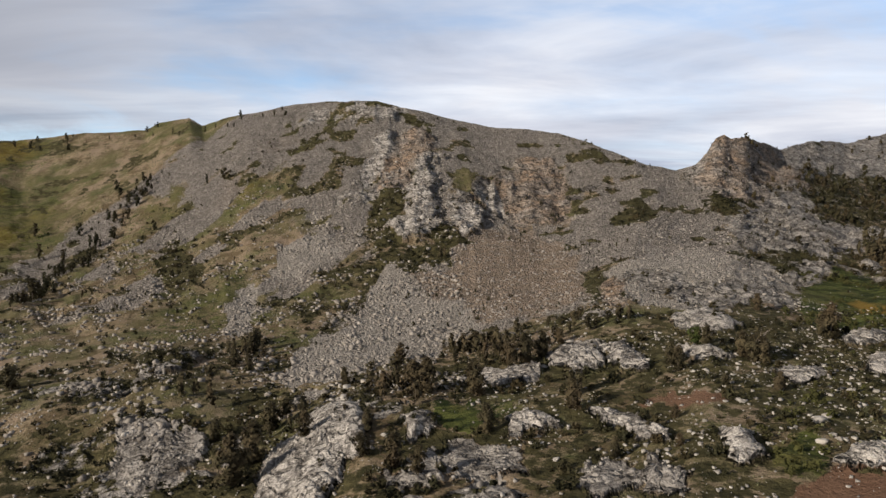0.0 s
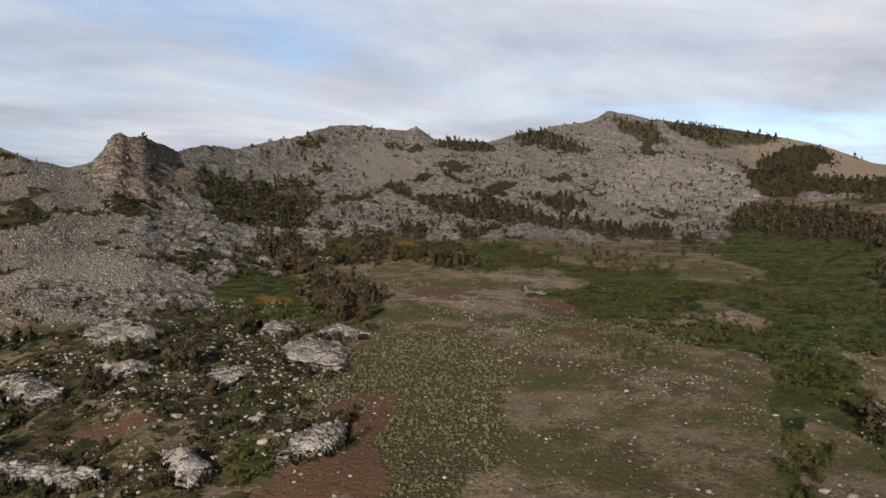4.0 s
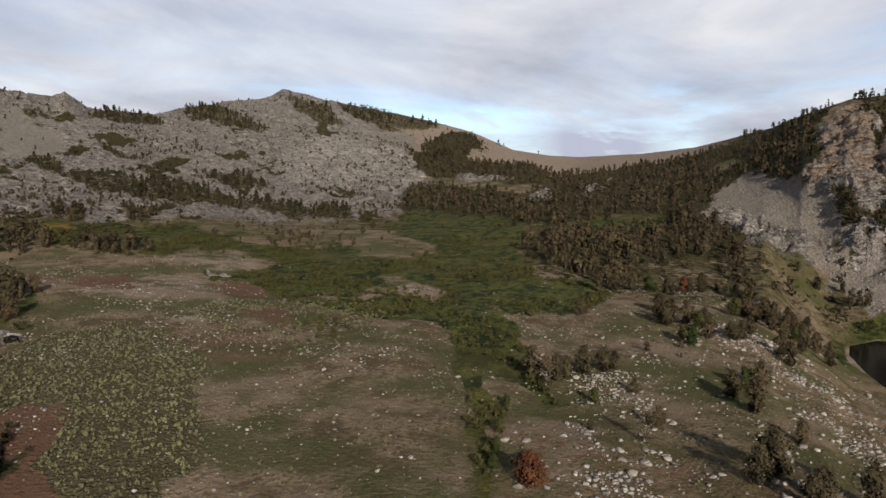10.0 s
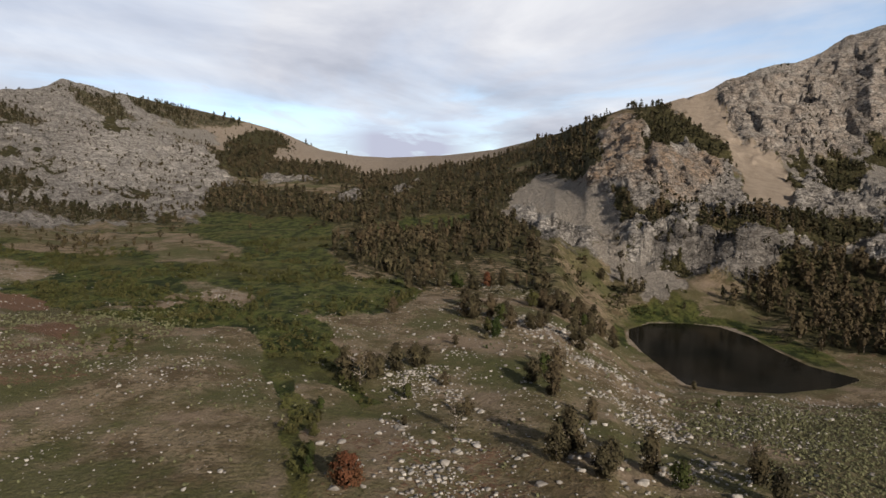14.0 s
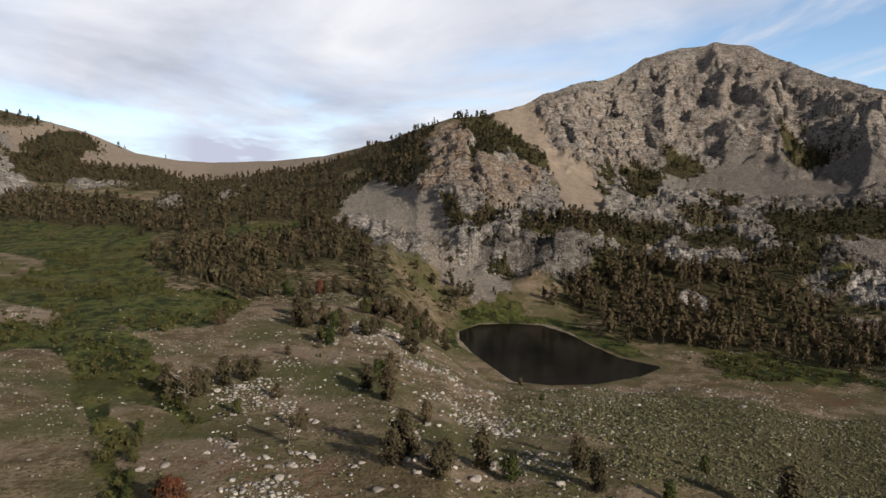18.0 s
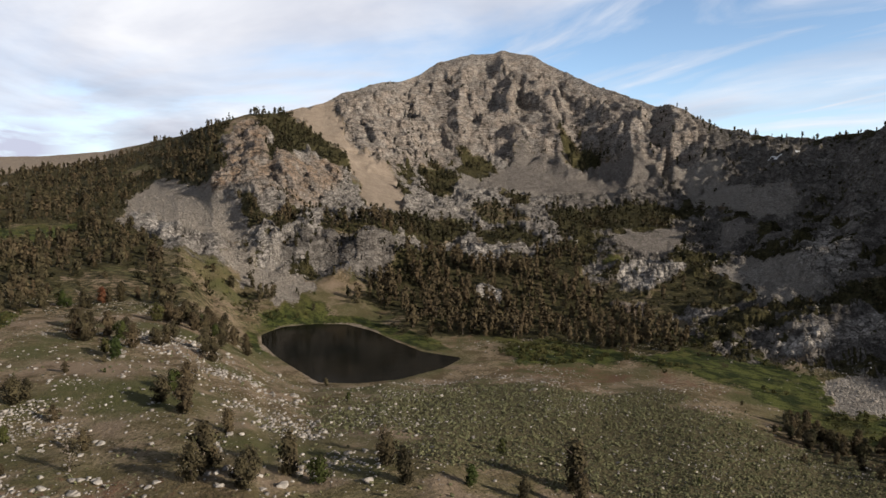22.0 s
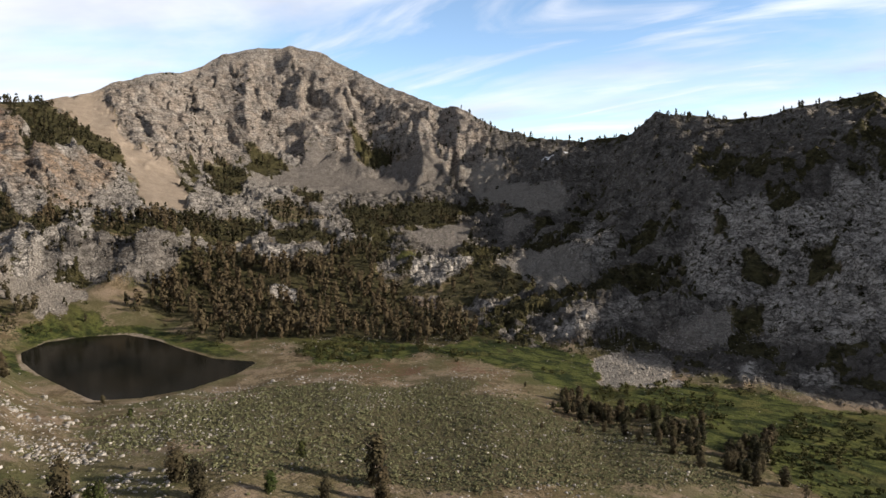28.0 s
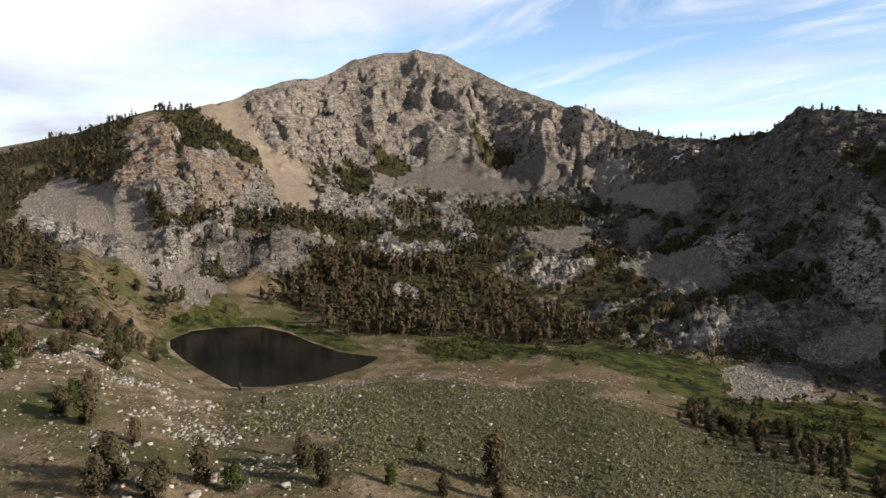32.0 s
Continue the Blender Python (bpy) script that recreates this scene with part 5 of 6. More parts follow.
def cover_near(x, y):
    """The cover at the nearest point of the ground sheet."""
    az, r = polar(x, y)
    i = np.clip(np.searchsorted(QUICK["s"], r / crest_at(az)), 0, len(QUICK["s"]) - 1)
    j = np.clip(np.searchsorted(QUICK["az"], az), 0, len(QUICK["az"]) - 1)
    return [v[i, j] for v in QUICK["layers"]]


def build_ground():
    az = np.concatenate([np.arange(-37, 100, 0.16), np.arange(100, 169, 0.12), np.arange(169, 172, 0.16), np.arange(172, 323, 2.0)])
    s = np.concatenate([np.exp(np.arange(math.log(0.02), math.log(0.06), 0.05)), np.exp(np.arange(math.log(0.06), math.log(0.55), 0.0085)),
                        np.exp(np.arange(math.log(0.55), 0, 0.0038)), [1.0, 1.004, 1.01, 1.02, 1.04, 1.07, 1.12, 1.2, 1.35, 1.6]])
    rc = crest_at(az)
    r = s[:, None] * rc[None]
    far = np.array([0.06, 0.16, 0.35, 0.65, 1.0])[:, None]
    r = np.concatenate([r, r[-1:] * (1 - far) + 4800 * far])
    A = np.broadcast_to(az[None], r.shape)
    x, y = flat(A.ravel(), r.ravel())
    layers = cover(x, y)
    QUICK.update(s=s, az=az, layers=[v.reshape(r.shape).astype(np.float32) for v in layers])
    z = relief(x, y, layers)
    n, m = r.shape
    i = np.arange(n * m).reshape(n, m)
    nxt = np.roll(i, -1, axis=1)
    quads = np.stack([i[:-1], nxt[:-1], nxt[1:], i[1:]], -1).reshape(-1, 4)[:, ::-1]
    v = np.stack([x, y, z], -1)
    me = mesh_of("ground", v, quads, GROUND, True)
    for name, three in (("cover_a", layers[:3]), ("cover_b", layers[3:6]), ("cover_c", layers[6:9])):
        at = me.color_attributes.new(name, "FLOAT_COLOR", "POINT")
        at.data.foreach_set("color", np.stack([*three, np.ones(len(x))], -1).astype(np.float32).ravel())
    tagged(new("ground", me), "mountain valley floor and slopes of turf, scree and pale granite", "ground", kind="structure")
    cap_v = np.concatenate([[[0, 0, float(z[:m].mean())]], v[:m]])
    k = np.arange(m)
    cap = mesh_of("ground_centre", cap_v, np.stack([np.zeros(m, int), (k + 1) % m + 1, k + 1], -1)[:, ::-1], GROUND)
    tagged(new("ground_centre", cap), "dry turf in the middle of the meadow", "ground", kind="structure")


build_ground()


def build_lake():
    pts = np.array(LAKE)
    c = pts.mean(0)
    ring = c + (pts - c) * 1.06
    v = np.concatenate([[[*c, 0]], np.c_[ring, np.zeros(len(ring))]])
    k = np.arange(len(ring))
    water = mesh_of("water", v, np.stack([np.zeros(len(ring), int), (k + 1) % len(ring) + 1, k + 1], -1), WATER)
    tagged(new("water", water), "small dark still mountain lake", "lake", kind="structure")


build_lake()


# ---- trees ----
def lumps(rng, n, tall, wide, base, top_heavy=0.0):
    """Centres and sizes of the boughs of a crown between base and tall."""
    u = rng.random(n)
    zz = base + (tall - base) * u
    prof = np.sin(np.pi * np.clip(u * (0.82 - 0.2 * top_heavy) + 0.16 + 0.1 * top_heavy, 0, 1)) ** 0.8
    a = rng.random(n) * 2 * np.pi
    d = wide * prof * np.sqrt(rng.random(n)) * (0.75 + 0.45 * np.sin(a * 2 + rng.random() * 6))
    return np.stack([d * np.cos(a), d * np.sin(a), zz], -1)


def tufts(rng, centres, leaves, spread, size, outward=False):
    """Small leaf faces round the centres, as triangles; outward: they lie along the crown's skin."""
    n = len(centres) * leaves
    c = np.repeat(centres, leaves, 0) + rng.normal(0, spread, (n, 3)) * (1, 1, 0.75)
    a = rng.normal(0, 1, (n, 3))
    if outward:
        mid = np.array([0, 0, 0.4 * centres[:, 2].max()])
        out = (c - mid) * (1, 1, 0.55)
        out = out / (np.linalg.norm(out, axis=1)[:, None] + 1e-6) + rng.normal(0, 0.33, (n, 3))
        a = np.cross(out, a)
    a /= np.linalg.norm(a, axis=1)[:, None]
    b = np.cross(a, out if outward else rng.normal(0, 1, (n, 3)))
    b /= np.linalg.norm(b, axis=1)[:, None]
    k = size * (0.6 + 0.8 * rng.random((n, 1)))
    v = np.stack([c - a * k, c + a * k * 0.4 + b * k * 0.8, c + a * k * 0.5 - b * k * 0.8], 1).reshape(-1, 3)
    return v, np.arange(3 * n).reshape(n, 3)


def limb(p, q, r0, r1, sides=5):
    """A tapered round piece from p to q, as triangles."""
    p, q = np.array(p, float), np.array(q, float)
    d = (q - p) / np.linalg.norm(q - p)
    e = np.cross(d, (0.3, 0.9, 0.2))
    e /= np.linalg.norm(e)
    g = np.cross(d, e)
    t = np.arange(sides) * 2 * np.pi / sides
    ring = np.cos(t)[:, None] * e + np.sin(t)[:, None] * g
    v = np.concatenate([p + ring * r0, q + ring * r1])
    k = np.arange(sides)
    n = (k + 1) % sides
    return v, np.concatenate([np.stack([k, n, n + sides], -1), np.stack([k, n + sides, k + sides], -1)])


def wood(rng, tall, thick, forks, sides=5, reach=0.32):
    out = [limb((0, 0, -0.3), (0.1 * rng.normal(), 0.1 * rng.normal(), tall * 0.55), thick, thick * 0.6, sides)]
    top = out[0][0][-1]
    out.append(limb((top[0], top[1], tall * 0.54), (0.2 * rng.normal(), 0.2 * rng.normal(), tall * 0.93), thick * 0.6, thick * 0.12, sides))
    for _ in range(forks):
        a, h = rng.random() * 6.28, tall * (0.18 + 0.5 * rng.random())
        d = tall * reach * (0.5 + 0.6 * rng.random())
        out.append(limb((0, 0, h), (d * math.cos(a), d * math.sin(a), h + d * (0.5 + 0.6 * rng.random())), thick * 0.4, thick * 0.08, 4))
    return gather(out)


def near_tree(seed, tall, wide, leaf, label, dead=False):
    """A tree of trunk and crown; returns the thing, standing at the plan's centre."""
    rng = np.random.default_rng(seed)
    root = tagged(new("pine_tree"), label, "tree", "scattered trees")
    bark = DEAD if dead else BARK
    trunk = part("trunk", mesh_of("trunk", *wood(rng, tall, 0.035 * tall, 3), bark), root)
    for _ in range(5 if not dead else 9):
        a, h, d = rng.random() * 6.28, tall * (0.18 + 0.5 * rng.random()), tall * 0.32 * (0.5 + 0.6 * rng.random())
        tip = (d * math.cos(a), d * math.sin(a), h + d * (0.5 + 0.6 * rng.random()))
        part("limb", mesh_of("limb", *gather([limb((0, 0, h), tip, 0.014 * tall, 0.005 * tall, 5), limb(tip, (tip[0] * 1.2, tip[1] * 1.25, tip[2] + 0.08 * tall), 0.005 * tall, 0.002 * tall, 4)]), bark), trunk)
    c = lumps(rng, 46, tall * 0.95, wide, tall * 0.08)
    n = 34 if not dead else 6
    part("crown", mesh_of("crown", *tufts(rng, c, n, 0.06 * tall, 0.042 * tall, True), leaf), root)
    return root


def far_tree(seed, boughs=20, leaves=6, tall=1.0, wide=0.32, leaf=0.105):
    rng = np.random.default_rng(seed)
    return tufts(rng, lumps(rng, boughs, tall * 0.95, wide, 0.10), leaves, 0.06, leaf, True)


def far_trunk(seed):
    rng = np.random.default_rng(seed)
    return gather([limb((0, 0, -0.1), (0, 0, 0.6), 0.026, 0.014, 3), limb((0, 0, 0.3), (0.2, 0.1, 0.65), 0.02, 0.008, 3), limb((0, 0, 0.25), (-0.15, 0.15, 0.6), 0.02, 0.008, 3)])


FAR_TREES = [far_tree(100 + k, wide=0.27 + 0.05 * (k % 4)) for k in range(6)]
THIN_TREES = [far_tree(130 + k, 13, 5, wide=0.27 + 0.05 * (k % 4), leaf=0.135) for k in range(6)]
SHRUBS = [far_tree(160 + k, 8, 5, 0.8, 0.42, 0.17) for k in range(4)]
FAR_TRUNKS = [far_trunk(200 + k) for k in range(2)]


def strew(seed, n, az0, az1, r0, r1, keep=None):
    """Places inside a stretch of the plan, thinned out by keep(x, y, az, r) -> 0..1."""
    rng = np.random.default_rng(seed)
    xs, ys = [], []
    for _ in range(40):
        a = az0 + (az1 - az0) * rng.random(4 * n)
        r = np.sqrt(r0 * r0 + (r1 * r1 - r0 * r0) * rng.random(4 * n))
        x, y = flat(a, r)
        ok = np.ones(len(x), bool) if keep is None else rng.random(len(x)) < keep(x, y, a, r)
        xs.append(x[ok]), ys.append(y[ok])
        if sum(map(len, xs)) >= n:
            break
    x, y = np.concatenate(xs)[:n], np.concatenate(ys)[:n]
    return x, y, relief(x, y), rng


def forest(name, label, seed, n, az0, az1, r0, r1, tall, keep=None, leaf=None, bases=None):
    x, y, z, rng = strew(seed, n, az0, az1, r0, r1, keep)
    stand_trees(name, label, x, y, z, rng, tall, leaf, bases or FAR_TREES)


def stand_trees(name, label, x, y, z, rng, tall, leaf, bases):
    n = len(x)
    h = tall * (0.5 + 0.8 * rng.random(n) ** 1.3)
    rows = np.stack([x, y, z - 0.1, rng.random(n) * 6.28, h * (0.58 + 0.35 * rng.random(n)), h], -1)
    kind = rng.integers(0, len(bases), n)
    root = tagged(new(name), label, "forest", kind="stuff")
    crowns = gather([repeated(*bases[k], rows[kind == k]) for k in range(len(bases)) if (kind == k).any()])
    tagged(part("crowns", mesh_of("crowns", *crowns, leaf or PINE), root), kind="stuff")
    trunks = gather([repeated(*FAR_TRUNKS[k % 2], rows[k::2]) for k in range(2)])
    tagged(part("trunks", mesh_of("trunks", *trunks, BARK), root), kind="stuff")


def woodland(name, label, seed, dense, az0, az1, r0, r1, tall, leaf=None, bases=None):
    """Trees wherever the plan has woods, dense: trees on 100 square metres."""
    rng = np.random.default_rng(seed)
    n = int(dense / 100 * radians(az1 - az0) * (r1 * r1 - r0 * r0) / 2)
    a = az0 + (az1 - az0) * rng.random(n)
    r = np.sqrt(r0 * r0 + (r1 * r1 - r0 * r0) * rng.random(n))
    x, y = flat(a, r)
    ok = rng.random(n) < smooth(0.1, 0.9, cover_near(x, y)[9])
    x, y = x[ok], y[ok]
    stand_trees(name, label, x, y, relief(x, y), rng, tall, leaf, bases or FAR_TREES)


def clumps(size, cut, seed, also=None):
    def keep(x, y, a, r):
        v = smooth(cut - 0.08, cut + 0.12, fbm(x, y, size, 3, seed))
        return v if also is None else v * also(x, y, a, r)
    return keep


def off_lake(x, y, a, r):
    return smooth(4, 9, lake_distance(x, y))


woodland("pine_forest", "dense dark brown-green pines on the slope above the meadow", 1, 4.6, 76, 106, 150, 330, 5.2)
woodland("ridge_forest", "dark pines along the long ridge", 2, 3.0, 69, 102, 330, 700, 5.0, None, THIN_TREES)
woodland("knob_trees", "dark pines on the rocky knob and its foot", 7, 5.5, 101, 118, 250, 520, 4.4, DARKPINE, THIN_TREES)
woodland("north_ridge_trees", "belts of dark shrubs and pines between granite slabs", 3, 3.6, 27, 69, 255, 880, 4.4, DARKPINE, THIN_TREES)
woodland("summit_trees", "dark pines on the rounded summit", 4, 1.0, 69, 82, 600, 890, 5.5, DARKPINE, THIN_TREES)
woodland("hollow_trees", "brown-green pines round the green hollow", 16, 7.0, 27, 56, 120, 255, 4.6)
woodland("hillfoot_trees", "dark bushy pines at the foot of the scree", 10, 9.0, -36, 27, 60, 330, 3.4)
woodland("lake_forest", "brown-green pines standing behind the lake", 5, 5.5, 106, 141, 178, 300, 5.6)
woodland("bench_trees", "dark pines on the rocky benches below the peak", 6, 4.5, 113, 142, 290, 560, 4.6, DARKPINE, THIN_TREES)
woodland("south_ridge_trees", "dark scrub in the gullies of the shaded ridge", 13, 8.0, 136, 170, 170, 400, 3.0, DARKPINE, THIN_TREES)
forest("slab_pines", "single dark pines and shrubs dotted over the pale slabs", 14, 3400, 24, 77, 200, 860, 2.9, lambda x, y, a, r: (0.12 + 0.88 * smooth(-0.05, 0.3, fbm(x, y, 34, 4, 325, 0.6))) * (1 - 0.9 * smooth(0.1, 0.4, cover_near(x, y)[2])), leaf=DARKPINE, bases=SHRUBS)
forest("peak_shrubs", "dark shrubs and dwarf pines dotted over the grey rock", 17, 900, 96, 142, 270, 600, 2.3, lambda x, y, a, r: smooth(0.05, 0.3, fbm(x, y, 30, 4, 327, 0.6)) * cover_near(x, y)[0], leaf=DARKPINE, bases=SHRUBS)
forest("hill_shrubs", "dark shrubs dotted over the scree hill", 18, 420, -36, 26, 130, 330, 1.5, lambda x, y, a, r: smooth(0.0, 0.3, fbm(x, y, 26, 4, 329, 0.6)), leaf=DARKPINE, bases=SHRUBS)
forest("fan_trees", "scattered small pines on the scree fan behind the lake", 15, 45, 103, 114, 226, 300, 3.6, clumps(12, 0.0, 345, off_lake), leaf=DARKPINE)
forest("rim_trees", "small dark pines along the skyline of the cirque", 8, 120, 127, 168, 300, 560, 3.2, lambda x, y, a, r: smooth(0.96, 0.985, r / crest_at(a)) * (1 - smooth(1.0, 1.01, r / crest_at(a))), leaf=DARKPINE)
woodland("fen_trees", "dark pines and willows in the green valley", 9, 5.0, 137, 170, 75, 165, 2.7, DARKPINE)
forest("west_trees", "dark pines climbing the green western slope", 11, 90, -34, -18, 225, 335, 4.6, lambda x, y, a, r: band(a - (r - 245) * 0.09, -32.4, -30.4, 0.6) + 0.02, leaf=DARKPINE)
forest("west_rim_trees", "dark pines on the far western skyline", 12, 32, -33, -12, 340, 440, 3.6, lambda x, y, a, r: smooth(0.93, 0.97, r / crest_at(a)) * (1 - smooth(0.99, 1.0, r / crest_at(a))), leaf=DARKPINE)

TREES = [near_tree(400, 5.0, 1.5, PINE, "rounded brown-green pine standing in dry turf"), near_tree(401, 4.4, 1.7, PINE, "broad brown-green pine standing in dry turf"),
         near_tree(402, 5.5, 1.2, PINE, "slim dark pine standing among boulders"), near_tree(403, 4.2, 1.4, SHRUB, "low green willow bush in the meadow"),
         near_tree(404, 4.6, 1.3, PINE, "half-dead pine with bleached bare branches", True),
         near_tree(405, 4.0, 1.6, RUST, "rust-red bush standing beside the creek"),
         near_tree(406, 4.8, 1.4, DARKPINE, "dark green pine standing at the edge of the fen")]


def plant(places):
    at = np.array(places)
    for (k, x, y, scale), z in zip(places, relief(at[:, 1], at[:, 2])):
        copy_thing(TREES[k], pose(x, y, z - 0.05, 0, 0, (x * 37 + y * 91) % 360) @ Matrix.Scale(scale, 4))


def thicket(seed, n, az0, az1, r0, r1, kinds, lo, hi, keep=None):
    x, y, z, rng = strew(seed, n, az0, az1, r0, r1, keep)
    for i in range(len(x)):
        k = kinds[rng.integers(len(kinds))]
        m = pose(x[i], y[i], z[i], 0, 0, rng.random() * 360) @ Matrix.Scale(lo + (hi - lo) * rng.random(), 4)
        copy_thing(TREES[k], m)


# kind, heading, distance, scale
LAKESIDE_TREES = ((0, 114.1, 67, 0.70), (0, 115.6, 62, 0.71), (2, 129.9, 68, 0.98), (1, 125.7, 62, 0.50), (3, 121.2, 63, 0.53), (3, 123.8, 78, 0.49), (1, 98.3, 98, 0.79),
                  (3, 97.2, 95, 0.76), (0, 101.3, 78, 0.56), (1, 99.4, 64, 0.99), (0, 102.8, 60, 0.63), (3, 108.5, 62, 0.72), (0, 109.1, 144, 0.36), (3, 110.9, 115, 0.35),
                  (1, 100.3, 123, 0.93), (0, 97.4, 140, 0.65), (0, 94.1, 146, 0.53), (2, 130.6, 63, 0.6))
FEN_EDGE_TREES = ((0, 142.5, 135, 0.30), (0, 143.9, 102, 0.30), (1, 146.9, 104, 0.44), (0, 144.8, 118, 0.40), (2, 145.7, 121, 0.40), (4, 137.5, 102, 0.24), (0, 149.0, 108, 0.53),
                  (1, 154.4, 97, 0.83), (2, 153.3, 101, 0.63), (0, 151.8, 102, 0.57), (3, 139.6, 78, 0.26), (0, 141.3, 105, 0.21), (0, 150.6, 106, 0.53), (1, 156.5, 94, 0.72),
                  (0, 158.5, 96, 0.79), (2, 160.5, 92, 0.86), (1, 162.5, 95, 0.86), (4, 164.0, 90, 0.79), (1, 148.0, 113, 0.50))
CREEK_TREES = ((1, 90.9, 76, 0.50), (1, 89.0, 88, 0.47), (3, 85.9, 82, 0.50), (0, 85.6, 71, 0.24), (4, 89.9, 69, 0.72), (1, 98.4, 61, 0.75), (0, 99.9, 65, 0.45), (1, 102.2, 58, 0.64),
               (2, 106.1, 64, 0.77), (4, 113.8, 72, 0.65), (1, 99.6, 128, 1.02), (0, 96.9, 131, 0.76), (1, 98.0, 85, 0.98), (0, 96.3, 90, 0.68), (1, 80.7, 89, 1.02),
               (0, 82.8, 90, 0.76), (4, 81.9, 87, 0.96), (1, 84.9, 94, 0.90), (0, 86.6, 96, 0.72), (1, 84.7, 135, 0.71), (4, 90.8, 159, 0.71), (0, 92.5, 114, 0.27))
CREEK_BUSHES = ((3, 78.6, 76, 0.37), (3, 78.1, 66, 0.41), (3, 77.6, 57, 0.40), (1, 79.9, 55, 0.55), (0, 89.9, 109, 0.33), (3, 92.5, 107, 0.18), (5, 80.6, 54, 0.75), (5, 81.3, 55, 0.6),
                (3, 77.8, 61, 0.36), (3, 78.4, 71, 0.36), (4, 80.9, 92, 0.7), (0, 83.6, 92, 0.6), (1, 87.4, 98, 0.6))
MEADOW_TREES = ((0, 37.1, 134, 1.0), (1, 39.2, 125, 1.5), (2, 40.9, 125, 1.0), (0, 42.7, 146, 0.73), (1, 31.2, 116, 1.00), (4, 26.9, 98, 0.95), (1, 25.6, 97, 0.85), (3, 21.9, 100, 0.81),
                (1, 19.9, 95, 0.78), (0, 24.7, 83, 0.37), (0, 20.8, 73, 0.34), (1, 26.1, 128, 0.73), (1, 39.0, 109, 0.33), (1, 36.5, 90, 0.46), (0, 28.6, 84, 0.35), (1, 45.4, 249, 1.3),
                (1, 34.3, 190, 1.4), (0, 35.7, 184, 1.2), (1, 50.2, 199, 0.97), (0, 47.3, 196, 0.97), (0, 43.5, 203, 1.01), (1, 38.4, 197, 1.4), (1, 38.2, 128, 1.2))
HILLFOOT_TREES = ((1, 3.5, 73, 0.84), (0, 2.5, 87, 1.07), (1, -2.0, 90, 1.25), (1, -3.3, 90, 1.15), (0, -7.7, 77, 0.59), (2, -5.3, 66, 0.77), (1, -3.1, 62, 0.71), (0, 5.6, 99, 0.82),
                  (1, 7.1, 101, 1.15), (1, 8.7, 103, 0.96), (0, 10.1, 110, 0.60), (1, 11.7, 78, 0.88), (2, 15.9, 63, 0.44), (0, 21.6, 64, 0.28), (1, 20.6, 92, 0.81), (0, 22.7, 99, 0.63),
                  (1, 28.9, 84, 0.54), (1, 27.2, 95, 0.85), (1, 26.4, 95, 0.89), (1, 31.6, 116, 1.29))
CLIFF_TREES = ((0, -16.8, 137, 0.98), (2, -18.6, 125, 0.77), (2, -17.5, 121, 0.69), (0, -20.9, 94, 0.70), (1, -20.1, 78, 1.47), (1, -17.9, 84, 1.28), (0, -16.1, 94, 0.89),
               (1, -13.4, 82, 0.81), (0, -8.4, 70, 0.62), (0, -34.8, 138, 0.97), (1, -26.4, 107, 0.53))
FEN_EDGE_TREES = [(k, h, r, 0.68 * scale) for k, h, r, scale in FEN_EDGE_TREES]
for group in (LAKESIDE_TREES, FEN_EDGE_TREES, CREEK_TREES, CREEK_BUSHES, MEADOW_TREES, HILLFOOT_TREES, CLIFF_TREES):
    plant([(k, *flat(h, r), scale) for k, h, r, scale in group])
thicket(24, 90, 138, 170, 75, 150, (6, 6, 1, 0), 0.34, 0.62, lambda x, y, a, r: smooth(0.2, 0.7, cover_near(x, y)[9]))
thicket(22, 46, 90, 105, 112, 192, (0, 1, 1, 3), 0.6, 1.05, clumps(16, 0.05, 410, off_lake))
for k, tree in enumerate(TREES):
    x, y = flat(86 + 1.3 * k, 168 + 3 * k)
    tree.location = (x, y, height(x, y))


# ---- boulders ----
def boulder(seed, cuts=12):
    """A broken block: a ball of faces cut flat on several sides."""
    rng = np.random.default_rng(seed)
    bm = bmesh.new()
    bmesh.ops.create_icosphere(bm, subdivisions=2, radius=1)
    v = np.array([w.co[:] for w in bm.verts])
    f = np.array([[w.index for w in face.verts] for face in bm.faces])
    bm.free()
    for _ in range(cuts):
        d = rng.normal(0, 1, 3)
        d /= np.linalg.norm(d)
        h = 0.38 + 0.34 * rng.random()
        over = np.maximum(v @ d - h, 0)
        v = v - over[:, None] * d
    v = v * (1, 0.65 + 0.3 * rng.random(), 0.45 + 0.3 * rng.random()) + rng.normal(0, 0.025, v.shape)
    return v, f


def chip(seed):
    """A small angular block."""
    rng = np.random.default_rng(seed)
    v = np.array(list(itertools.product((-1, 1), (-1, 1), (-1, 1))), float) * 0.62
    f = np.array([[0, 1, 3], [0, 3, 2], [4, 6, 7], [4, 7, 5], [0, 4, 5], [0, 5, 1], [2, 3, 7], [2, 7, 6], [0, 2, 6], [0, 6, 4], [1, 5, 7], [1, 7, 3]])
    return v * (1.15, 0.9, 0.75) + rng.normal(0, 0.19, v.shape), f


BOULDERS = [boulder(500 + k) for k in range(6)]
CHIPS = [chip(520 + k) for k in range(6)]


def rubble(name, label, seed, n, az0, az1, r0, r1, lo, hi, keep=None, power=3.0, stone=None):
    x, y, z, rng = strew(seed, n, az0, az1, r0, r1, keep)
    n = len(x)
    size = lo + (hi - lo) * rng.random(n) ** power
    rows = np.stack([x, y, z + 0.1 * size, rng.random(n) * 6.28, size, size], -1)
    kind = rng.integers(0, len(CHIPS), n)
    v, f = gather([repeated(*CHIPS[k], rows[kind == k]) for k in range(len(CHIPS)) if (kind == k).any()])
    tagged(new(name, mesh_of(name, v, f, stone or STONE)), label, "stones", kind="stuff")


